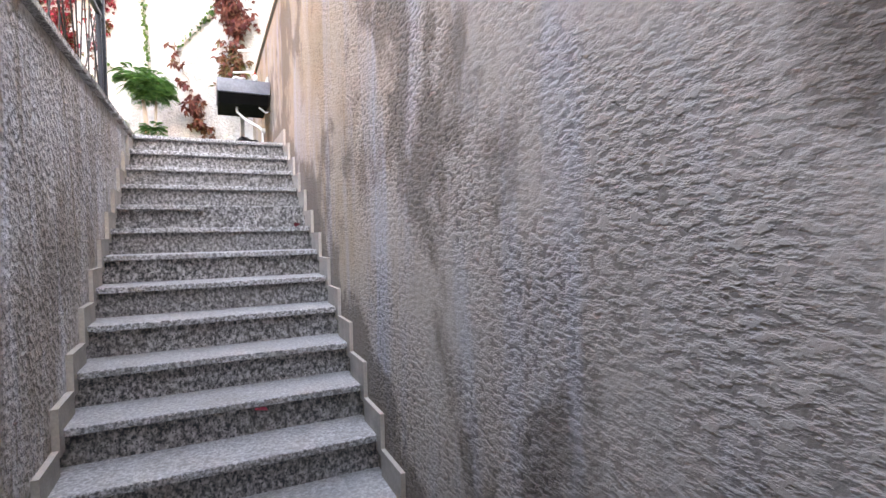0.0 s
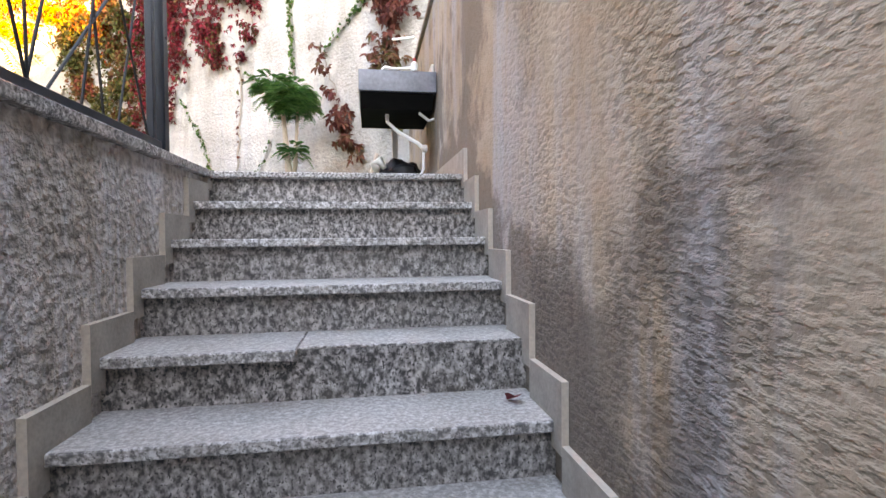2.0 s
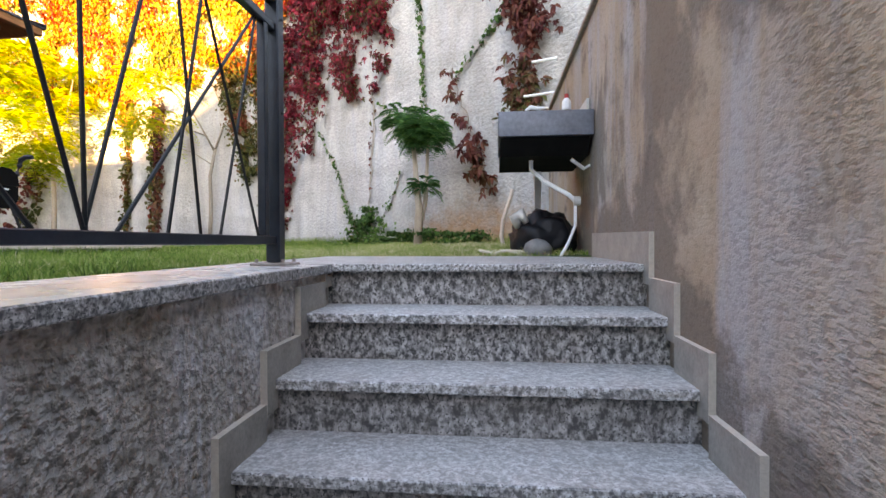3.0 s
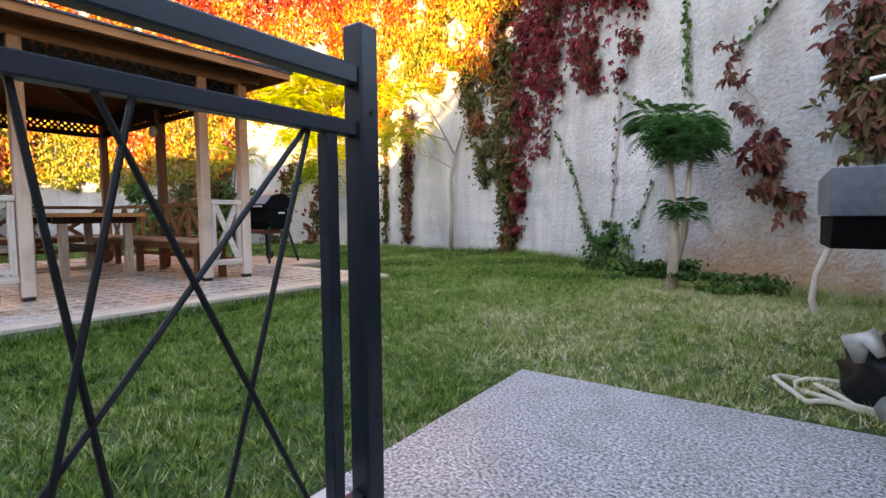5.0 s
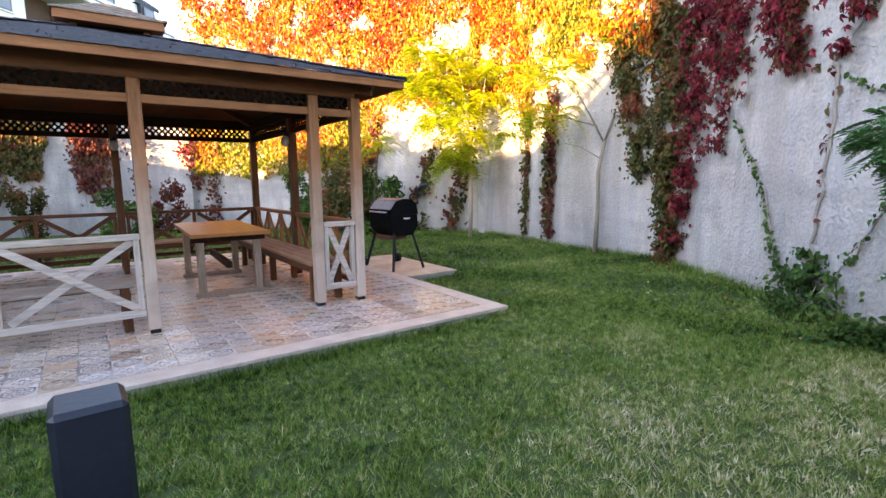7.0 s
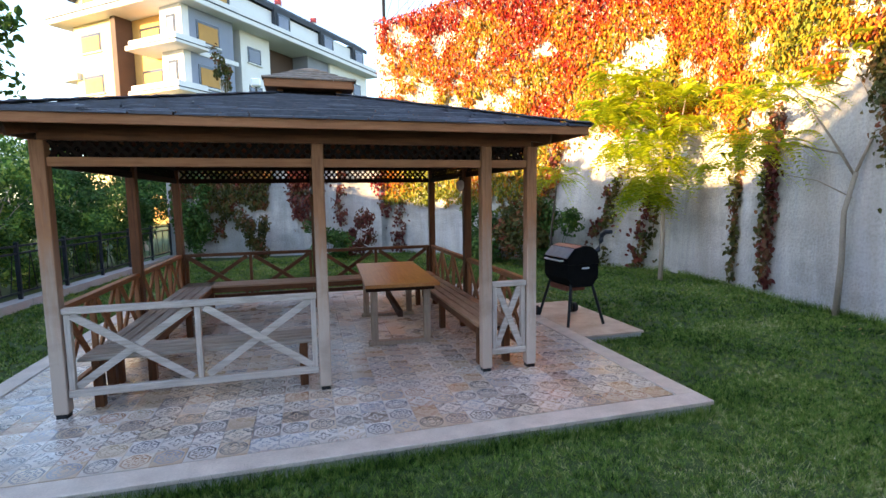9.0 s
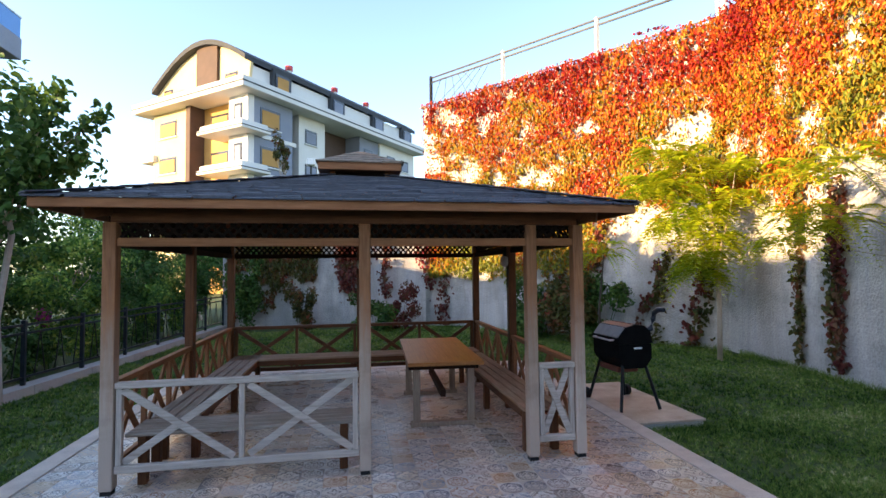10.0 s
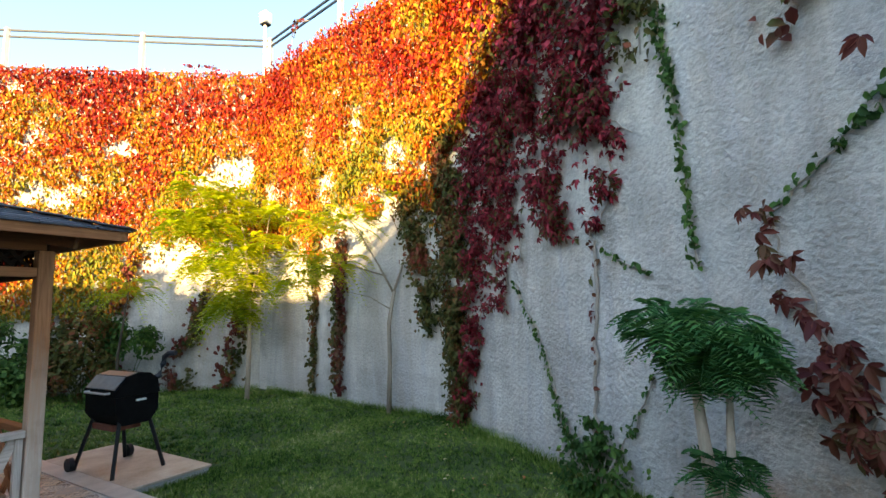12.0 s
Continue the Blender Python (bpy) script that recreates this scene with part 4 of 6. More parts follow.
# ---- apartment building beyond the garden ----
M_CREAM = simple("cream_painted_render", (0.58, 0.46, 0.25), (0.64, 0.52, 0.30), 0.8, 0.85, 0, 0.1, 20)
M_BLUEGREY = simple("blue_grey_painted_render", (0.17, 0.195, 0.26), (0.22, 0.245, 0.31), 0.8, 0.85, 0, 0.1, 20)
M_PAINTWHITE = simple("white_painted_concrete", (0.58, 0.57, 0.56), (0.66, 0.65, 0.64), 0.8, 0.8, 0, 0.1, 20)
M_BROWNPAINT = simple("brown_painted_render", (0.055, 0.032, 0.025), (0.09, 0.052, 0.04), 1.0, 0.8, 0, 0.1, 20)
M_TAN = simple("ochre_painted_render", (0.46, 0.25, 0.075), (0.56, 0.32, 0.10), 0.8, 0.85, 0, 0.1, 20)
M_ROOFDARK = simple("dark_grey_roofing", (0.018, 0.022, 0.028), (0.040, 0.046, 0.055), 1.0, 0.8, 0, 0.2, 12)
M_BLIND = simple("tan_blind", (0.36, 0.17, 0.035), (0.45, 0.23, 0.055), 2.0, 0.7, 0, 0.1, 30)
M_REDPAINT = simple("red_painted_metal", (0.45, 0.03, 0.03), (0.55, 0.05, 0.04), 3.0, 0.5, 0, 0, 30)
M_GLASSDARK = simple("dark_window_glass", (0.02, 0.025, 0.035), (0.05, 0.055, 0.065), 1.0, 0.12, 0, 0, 30)

BM_ = Matrix(((-0.758, -0.652, 0, -43.1), (0.652, -0.758, 0, -1.9), (0, 0, 1, 0.85), (0, 0, 0, 1)))
LN, WD = 27.0, 14.0
apt = thing("apartment_building", "cream and grey apartment building with vaulted dark roof", "building", BM_)
part("wall", box((0.6, 0.6, -1), (5.59, 2.85, 16.0)), M_BLUEGREY, apt, "blue-grey rendered corner block")
part("wall", box((0.55, 0.55, -1), (1.2, 2.9, 16.0)), M_PAINTWHITE, apt, "white rendered corner")
part("wall", box((1.6, 2.9, -1), (5.58, 7.6, 16.0)), M_TAN, apt, "ochre recessed balcony wall")
part("wall", box((0.4, 8.2, -1), (8.0, WD - 0.6, 16.0)), M_CREAM, apt, "cream rendered gable wall")
part("pilaster", box((0.15, 7.6, -1), (6.0, 8.2, 16.0)), M_BROWNPAINT, apt, "brown vertical pilaster")
# the shade of the recess is put in as a near-black wall colour
part("wall", box((5.6, 3.2, -1), (7.0, WD - 0.7, 16.0)), M_ROOFDARK, apt, "recessed bay with its shade painted near-black")
part("wall", box((7.0, 1.2, -1), (10.6, WD - 0.7, 16.0)), M_PAINTWHITE, apt, "pale rendered bay")
part("wall", box((10.6, 3.0, -1), (16.0, WD - 0.7, 16.0)), M_BROWNPAINT, apt, "dark brown recessed bay")
part("wall", box((16.0, 1.0, -1), (19.5, WD - 0.7, 16.0)), M_BLUEGREY, apt)
part("wall", box((19.5, 0.8, -1), (LN, WD - 0.7, 16.0)), M_PAINTWHITE, apt)
part("roof_slab", box((-0.9, -0.6, 16.0), (LN + 0.6, WD + 0.8, 16.9), 0.05), M_PAINTWHITE, apt, "wide white roof terrace slab")
part("trim", box((-0.92, -0.62, 16.38), (LN + 0.62, WD + 0.82, 16.5)), M_ROOFDARK, apt)
part("attic", box((1.0, 0.7, 16.9), (LN - 0.5, WD - 0.6, 18.6)), M_PAINTWHITE, apt)
arc = [(0.4 + (WD - 1.0) * k / 18, 18.3 + 3.3 * math.sin(math.pi * (0.08 + 0.90 * k / 18))) for k in range(19)]
part("gable", prism([(0.7, 16.9), *[(y, z - 0.25) for y, z in arc], (WD - 0.6, 16.9)], 0.3, "x", 0.7), M_CREAM, apt, "cream arched gable")
roof_o = arc + [(y, z - 0.45) for y, z in arc[::-1]]
part("parapet", box((0.2, 8.6, 16.9), (0.4, 12.6, 17.6)), M_TAN, apt, "ochre terrace parapet")
part("roof", prism(roof_o, LN - 0.4, "x", 0.1), M_ROOFDARK, apt, "dark vaulted roof")
part("gable_strip", box((0.45, 4.4, 16.9), (0.75, 7.2, 21.15)), M_BROWNPAINT, apt)
for z in (9.2, 12.6):
    part("balcony", box((-1.0, -0.6, z), (2.0, 5.0, z + 0.35), 0.03), M_PAINTWHITE, apt, "white balcony slab")
    part("balcony", box((-0.85, -0.45, z + 0.36), (1.8, 4.8, z + 0.75), 0.03), M_PAINTWHITE, apt)
    part("trim", box((-1.02, -0.62, z + 0.2), (2.02, 5.02, z + 0.28)), M_ROOFDARK, apt)
    part("trim", box((2.0, 0.5, z - 0.1), (6.0, 0.62, z + 0.25)), M_PAINTWHITE, apt)
for z in (8.0, 11.5):
    part("balcony", box((0.0, WD - 1.2, z), (2.4, WD + 1.0, z + 0.6), 0.03), M_PAINTWHITE, apt)


def far_window(lo, hi, material=M_BLIND):
    w = part("window", box(lo, hi), M_GLASSDARK, apt)
    c = [(a + b) / 2 for a, b in zip(lo, hi)]
    d = [abs(b - a) for a, b in zip(lo, hi)]
    if d[0] < d[1]:
        part("blind", box((lo[0] - 0.03, lo[1] + 0.16, lo[2] + 0.13), (lo[0] - 0.005, hi[1] - 0.16, hi[2] - 0.22)), material, w)
        part("sill", box((lo[0] - 0.12, lo[1] - 0.1, lo[2] - 0.1), (hi[0], hi[1] + 0.1, lo[2])), M_PAINTWHITE, w)
    else:
        part("blind", box((lo[0] + 0.16, lo[1] - 0.03, lo[2] + 0.13), (hi[0] - 0.16, lo[1] - 0.005, hi[2] - 0.22)), material, w)
        part("sill", box((lo[0] - 0.1, lo[1] - 0.12, lo[2] - 0.1), (hi[0] + 0.1, hi[1], lo[2])), M_PAINTWHITE, w)


for z in (7.0, 10.2, 13.6):
    far_window((0.36, 9.9, z), (0.45, 12.4, z + 1.5))
    far_window((1.9, 0.55, z - 0.1), (4.1, 0.64, z + 1.6))
    far_window((7.8, 1.15, z - 0.2), (9.4, 1.25, z + 1.2), M_BLUEGREY)
    far_window((16.8, 0.95, z - 0.2), (18.3, 1.05, z + 1.2), M_BLUEGREY)
    far_window((21.0, 0.75, z - 0.2), (22.6, 0.85, z + 1.2), M_BLUEGREY)
    far_window((24.0, 0.75, z - 0.2), (25.6, 0.85, z + 1.2), M_BLUEGREY)
for z in (10.0, 13.4):
    far_window((0.5, 1.2, z), (0.58, 2.2, z + 1.9), M_BLUEGREY)
    far_window((1.54, 4.2, z), (1.63, 6.6, z + 1.8))
far_window((0.66, 11.0, 17.0), (0.72, 12.3, 18.3))
far_window((0.66, 2.0, 17.0), (0.72, 3.6, 18.2))
for x in (3.0, 10.5, 17.5, 23.5):
    part("dormer", box((x, 0.3, 17.0), (x + 2.2, 3.5, 18.95), 0.05), M_ROOFDARK, apt, "dark roof dormer")
    far_window((x + 0.3, 0.2, 17.1), (x + 1.9, 0.29, 18.5), M_BLUEGREY if x > 5 else M_BLIND)
for x in (6.5, 13.0, 18.5):
    ch = part("vent", tube([(x, 2.0, 18.5), (x, 2.0, 20.2)], 0.28, 10), M_PAINTWHITE, apt)
    part("vent_cap", tube([(x, 2.0, 20.2), (x, 2.0, 20.65)], 0.36, 10), M_REDPAINT, ch, "red vent cap")


# corner of a further block with a glazed balcony
M_BLUEGLASS = simple("blue_balcony_glass", (0.03, 0.16, 0.42), (0.05, 0.22, 0.55), 0.5, 0.12, 0, 0, 30)
blk = thing("apartment_block", "grey apartment block with a blue glazed balcony", "building")
part("wall", box((-24.0, -18.0, -0.1), (-16.0, -9.6, 15.5)), M_BLUEGREY, blk)
bal = part("balcony", box((-24.0, -9.59, 10.7), (-19.0, -7.46, 11.6), 0.02), M_BLUEGREY, blk, "grey concrete balcony")
part("glass_parapet", box((-23.95, -7.55, 11.6), (-19.05, -7.50, 12.45)), M_BLUEGLASS, bal, "blue glass parapet")
part("glass_parapet", box((-23.95, -9.5, 11.6), (-23.90, -7.56, 12.45)), M_BLUEGLASS, bal, "blue glass parapet")
part("handrail", box((-24.0, -7.57, 12.452), (-19.0, -7.48, 12.51)), M_GALV, bal)


# ---- creepers on the garden walls ----
class WallFrame:
    """A wall's line from a to b; at(s, z, off) is a place s along it, z up and off before it."""

    def __init__(self, a, b):
        self.a, self.d, self.length = a, (b - a).normalized(), (b - a).length
        n = Vector((self.d.y, -self.d.x))
        self.n = n if (Vector((-6, 6)) - a).dot(n) > 0 else -n

    def at(self, s, z, off=0.0):
        p = self.a + self.d * s + self.n * off
        return (p.x, p.y, z)

    def many(self, s, z, off):
        a, d, n = (np.array((v.x, v.y)) for v in (self.a, self.d, self.n))
        xy = a + s[:, None] * d + off[:, None] * n
        return np.column_stack([xy, z])

    def normals(self, count):
        return np.tile((self.n.x, self.n.y, 0.35), (count, 1))


W1, W2, W3, W4 = WallFrame(B, A), WallFrame(B, C), WallFrame(C, D), WallFrame(E_, F)


def fractal(s, z, k, seed):
    return np.array([noise.fractal((a * k, b * k, seed), 0.6, 2.0, 3) for a, b in zip(s, z)])


def cover(frame_, count, s0, s1, z0, z1, low, holes, seed, ragged=0.5):
    s, z = RNG.uniform(s0, s1, count), RNG.uniform(z0, z1, count)
    f = fractal(s, z, 1.3, seed)
    edge = np.interp(s, [p[0] for p in low], [p[1] for p in low])
    keep = z > edge + ragged * f
    fray, stray = fractal(s, z, 3.1, seed + 20), RNG.random(count) < 0.10
    for hs_, hz, a, b, lean in holes:
        u, v = s - hs_, z - hz
        u = u + lean * v
        keep &= ((u / a) ** 2 + (v / b) ** 2 > 1.0 + 1.4 * f + 1.7 * fray) | stray
    keep &= f > -0.75
    s, z = s[keep], z[keep]
    off = 0.03 + 0.30 * RNG.random(len(s)) ** 1.8 + 0.07 * np.maximum(0, f[keep])
    return frame_.many(s, z, off)


def creeper(name, p, frame_, size, material, label, **kw):
    ob = leaf_mesh(name, p, frame_.normals(len(p)), size, material, **kw)
    return tagged(ob, label, "creeper", "", "stuff")


p3 = cover(W3, 46000, -0.1, 9.05, 1.2, 7.52, [(0, 3.1), (1.2, 3.3), (2.4, 2.9), (3.2, 1.6), (9.1, 1.6)],
           [(4.65, 4.5, 0.75, 0.30, 0.9), (6.0, 4.75, 0.28, 0.5, 0.0), (6.5, 6.35, 0.32, 0.38, 0.3), (8.0, 6.75, 0.55, 0.42, 0), (7.35, 5.0, 0.55, 0.55, 0), (0.95, 4.95, 0.65, 0.42, 0.6), (2.0, 2.85, 0.8, 0.6, 0), (3.2, 5.6, 0.3, 0.2, 0), (5.2, 5.9, 0.2, 0.35, 0), (8.7, 5.6, 0.4, 0.9, 0)], 3.0, 0.45)
creeper("creeper", p3, W3, 0.10, M_IVY, "dense red, orange and yellow creeper covering the far wall", hang=0.8, slim=0.25, jitter=0.6)
p2 = cover(W2, 42000, 0.0, 5.75, 1.8, 7.5, [(0, 3.0), (0.7, 3.6), (2.0, 3.5), (3.4, 2.7), (4.2, 3.3), (5.8, 3.1)],
           [(5.3, 4.4, 0.4, 0.55, 0.5), (3.79, 5.4, 0.2, 0.55, 0), (1.03, 4.45, 0.3, 0.3, 0), (2.2, 5.3, 0.3, 0.42, 0.3), (4.3, 2.8, 0.55, 0.5, 0), (3.1, 4.3, 0.25, 0.3, 0), (1.9, 3.75, 0.4, 0.28, 0.4), (2.8, 3.25, 0.55, 0.45, 0.3), (2.9, 6.2, 0.25, 0.2, 0), (4.6, 3.9, 0.3, 0.5, 0.4)], 8.0, 0.4)
creeper("creeper", p2, W2, 0.085, M_IVY, "dense orange and yellow creeper hanging over the garden wall", hang=0.8, slim=0.25, jitter=0.6)


def strand(frame_, pts, width, per_metre, size, material, label, stem=0.008, lift=0.05, name="vine", hang=0.6, slim=0.34, palm=False, gap=-0.28):
    """One climbing or hanging shoot: a thin stem with leaves along it."""
    v = thing(name, label, "vine")
    path, s_, z_ = [], [], []
    for (sa, za, wa), (sb, zb, wb) in zip(pts, pts[1:]):
        ln = math.hypot(sb - sa, zb - za)
        n = max(2, int(ln * per_metre * (wa + wb) / 2 / width / (2.3 if palm else 1.0)))
        f = RNG.random(n)
        w = wa + (wb - wa) * f
        s_.append(sa + (sb - sa) * f + RNG.normal(size=n) * w * 0.5)
        z_.append(za + (zb - za) * f + RNG.normal(size=n) * w * 0.35)
        for k in range(5):
            g = k / 5
            path.append(frame_.at(sa + (sb - sa) * g + 0.025 * RNG.normal(), za + (zb - za) * g, 0.02))
    path.append(frame_.at(pts[-1][0], pts[-1][1], 0.02))
    part("stem", tube(path, stem, 6), M_STEM, v)
    s, z = np.concatenate(s_), np.maximum(np.concatenate(z_), 0.06)
    if width > 0.15:
        keep = fractal(s, z, 3.2, s[0]) > gap + 0.25 * RNG.random(len(s))
        s, z = s[keep], z[keep]
    off = 0.02 + lift * RNG.random(len(s)) ** 1.3 * 2
    if palm:
        ob = palm_mesh("foliage", frame_.many(s, z, off), frame_.normals(len(s)), size, material, slim=slim * 0.6)
    else:
        ob = leaf_mesh("foliage", frame_.many(s, z, off), frame_.normals(len(s)), size, material, hang=hang, slim=slim)
    ob.parent = v
    return v


# the hanging mass at the bend of the wall, and what trails from the top
strand(W2, [(1.0, 4.2, 0.4), (0.75, 3.6, 0.35), (0.45, 2.4, 0.28), (0.2, 1.4, 0.22)], 0.4, 1800, 0.075, M_OLIVE, "olive green creeper hanging at the bend of the wall", lift=0.09)
strand(W1, [(0.15, 4.6, 0.6), (0.35, 3.6, 0.6), (0.45, 2.2, 0.46), (0.5, 1.0, 0.32), (0.6, 0.1, 0.24)], 0.45, 2100, 0.075, M_OLIVE, "olive and brown creeper hanging to the ground", lift=0.10)
strand(W1, [(1.05, 4.9, 0.7), (1.2, 4.2, 0.62), (1.3, 2.9, 0.52), (1.2, 1.9, 0.34), (1.0, 1.3, 0.14), (0.85, 0.7, 0.2), (0.75, 0.15, 0.16)], 0.4, 1600, 0.08, M_CRIMSON, "crimson creeper hanging down the white wall", lift=0.10, palm=True, gap=-0.2)
strand(W1, [(1.75, 5.2, 0.5), (1.8, 4.6, 0.4), (1.75, 3.4, 0.22), (1.95, 2.4, 0.18), (1.75, 1.7, 0.14)], 0.35, 700, 0.08, M_CRIMSON, "crimson creeper trailing down the wall", lift=0.10, palm=True, gap=-0.2)
strand(W1, [(2.6, 5.8, 0.6), (2.6, 4.9, 0.55), (2.6, 3.7, 0.45), (2.8, 3.0, 0.3), (2.98, 2.45, 0.1)], 0.5, 1900, 0.085, M_CRIMSON, "dark red creeper in a hanging wedge", lift=0.10, palm=True, gap=-0.2)
strand(W1, [(3.5, 6.6, 0.6), (3.5, 4.6, 0.42), (3.6, 3.6, 0.30), (3.75, 2.95, 0.2), (3.55, 2.5, 0.08)], 0.5, 1600, 0.085, M_CRIMSON, "dark red creeper hanging beside a bare stem", lift=0.10, palm=True, gap=-0.2)
strand(W1, [(2.2, 4.6, 0.4), (2.9, 4.0, 0.42), (3.5, 3.65, 0.36), (4.0, 3.25, 0.14)], 0.4, 900, 0.095, M_CRIMSON, "crimson creeper spreading across the white wall", lift=0.12, palm=True, gap=-0.2)
strand(W1, [(2.0, 4.2, 0.3), (1.9, 3.4, 0.3), (2.1, 2.8, 0.2), (2.2, 2.3, 0.06)], 0.3, 620, 0.09, M_CRIMSON, "bright crimson creeper trailing over bare stems", lift=0.12, palm=True, gap=-0.15)
strand(W1, [(4.15, 6.4, 0.5), (4.2, 4.8, 0.36), (4.15, 3.9, 0.2)], 0.4, 750, 0.08, M_OLIVE, "olive creeper hanging from the wall top", lift=0.10)
strand(W1, [(5.3, 5.6, 0.4), (5.35, 4.4, 0.3), (5.4, 3.7, 0.2), (5.35, 3.45, 0.1)], 0.4, 620, 0.10, M_MAROON, "maroon creeper hanging from the wall top", lift=0.10)
strand(W1, [(6.3, 4.5, 0.45), (6.22, 3.5, 0.36), (6.25, 2.3, 0.30), (6.2, 1.5, 0.22), (6.15, 1.1, 0.12)], 0.3, 560, 0.115, M_MAROON, "maroon large-leaved creeper beside the tall wall", lift=0.10, slim=0.34, palm=True)
strand(W1, [(5.1, 2.35, 0.05), (5.2, 2.0, 0.11), (5.37, 1.55, 0.19), (5.54, 1.1, 0.20), (5.62, 0.75, 0.12)], 0.16, 210, 0.12, M_MAROON, "brown-red creeper with large drooping leaves", lift=0.13, hang=0.3, slim=0.34, palm=True)
strand(W1, [(5.1, 2.3, 0.02), (5.38, 2.53, 0.05), (5.72, 2.79, 0.07), (6.0, 3.1, 0.08)], 0.06, 60, 0.075, M_GREENLEAF, "slanting dark green ivy shoot", lift=0.03)
strand(W1, [(4.35, 4.2, 0.12), (4.44, 3.5, 0.05), (4.48, 3.0, 0.05), (4.55, 2.0, 0.035)], 0.06, 120, 0.06, M_GREENLEAF, "thin hanging ivy shoot on the white wall", lift=0.03)
strand(W1, [(3.42, 2.55, 0.09), (3.44, 2.3, 0.05), (3.38, 1.6, 0.015), (3.36, 1.0, 0.01), (3.36, 0.3, 0.01)], 0.09, 55, 0.075, M_MAROON, "bare pale creeper stem rising up the wall", stem=0.016, lift=0.03)
strand(W1, [(2.0, 2.05, 0.02), (2.3, 1.62, 0.03), (2.56, 1.24, 0.035), (2.75, 0.7, 0.04), (3.0, 0.35, 0.09), (3.4, 0.2, 0.18)], 0.05, 75, 0.06, M_GREENLEAF, "green ivy shoot slanting down the wall", lift=0.03)
strand(W1, [(3.4, 0.25, 0.16), (3.62, 0.45, 0.05), (3.85, 0.75, 0.04), (4.05, 1.15, 0.02)], 0.08, 70, 0.06, M_GREENLEAF, "green ivy shoot climbing the wall", lift=0.03)
strand(W1, [(3.55, 2.25, 0.01), (3.8, 2.1, 0.05), (4.1, 2.0, 0.03)], 0.05, 60, 0.06, M_GREENLEAF, "short green ivy shoot behind the small tree", lift=0.03)
pc = cover(W1, 5200, 1.5, 4.5, 3.6, 6.6, [(1.5, 3.7), (2.2, 4.0), (3.0, 4.1), (3.8, 4.0), (4.5, 4.4)], [(2.15, 4.3, 0.16, 0.6, 0.2), (3.1, 4.4, 0.15, 0.5, -0.2), (2.4, 5.4, 0.2, 0.4, 0)], 6.5, 0.6)
creeper("creeper", pc, W1, 0.085, M_CRIMSON, "crimson creeper spreading under the wall top")
p1 = cover(W1, 13000, 0.0, 3.2, 4.3, 7.5, [(0, 4.2), (1.2, 4.5), (2.0, 4.7), (2.6, 5.4), (3.2, 6.2)], [(1.9, 5.6, 0.12, 0.3, 0.0), (1.1, 5.3, 0.12, 0.35, 0.2)], 5.0, 0.5)
creeper("creeper", p1, W1, 0.08, M_IVY, "orange and red creeper high on the garden wall")
# trailing shoots on the far walls
for s_at, top, mat_, wd in ((3.5, 3.2, M_OLIVE, 0.12), (2.6, 3.2, M_MAROON, 0.13), (2.75, 2.9, M_OLIVE, 0.12)):
    strand(W2, [(s_at, top, wd * 1.4), (s_at + 0.05, 1.6, wd), (s_at + 0.08, 0.7, wd * 0.8), (s_at + 0.08, 0.1, wd * 0.5)], wd, 110, 0.11, mat_, "thick trailing creeper shoot on the shaded wall", lift=0.08)
for s_at, top, mat_, wd in ((0.45, 2.2, M_OLIVE, 0.22), (1.5, 1.9, M_OLIVE, 0.22), (1.75, 1.5, M_MAROON, 0.16), (0.7, 1.5, M_MAROON, 0.2), (3.1, 2.6, M_MAROON, 0.2), (4.2, 2.8, M_OLIVE, 0.35), (8.2, 3.4, M_MAROON, 0.3)):
    strand(W3, [(s_at - 0.3, top + 0.5, wd * 0.8), (s_at, top * 0.6, wd), (s_at + 0.15, 0.6, wd), (s_at + 0.1, 0.05, wd)], wd, 150, 0.11, mat_, "dark creeper climbing the shaded wall", lift=0.12)
for s_at, top, low_, mat_, wd in ((5.2, 3.4, 0.5, M_OLIVE, 0.35), (4.5, 3.4, 0.9, M_OLIVE, 0.4), (3.9, 3.5, 2.0, M_MAROON, 0.3), (2.6, 3.4, 0.7, M_MAROON, 0.25), (1.2, 3.5, 1.0, M_MAROON, 0.3), (0.0, 3.3, 1.9, M_CRIMSON, 0.3), (-0.3, 2.6, 1.2, M_MAROON, 0.25), (6.2, 3.3, 0.3, M_GREENLEAF, 0.3)):
    strand(W4, [(s_at, top, wd), (s_at + 0.1, (top + low_) / 2, wd), (s_at, low_, wd * 0.5)], wd, 190, 0.11, mat_, "dark creeper hanging on the wall behind the pavilion", lift=0.12)
p4 = cover(W4, 6500, 3.2, 6.4, 0.6, 3.6, [(3.2, 3.2), (3.5, 1.9), (4.0, 1.1), (4.5, 1.7), (4.9, 0.9), (5.4, 1.5), (5.8, 0.8), (6.4, 0.9)], [], 12.0, 0.6)
creeper("creeper", p4, W4, 0.12, M_OLIVE, "dark olive creeper draped over the wall behind the pavilion", hang=0.85, slim=0.27)
p5 = cover(W4, 2200, 1.7, 2.9, 0.7, 3.6, [(1.7, 3.3), (2.0, 1.4), (2.4, 0.8), (2.7, 1.6), (2.9, 3.2)], [], 15.0, 0.6)
creeper("creeper", p5, W4, 0.12, M_MAROON, "maroon creeper hanging on the wall behind the pavilion", hang=0.85, slim=0.27)
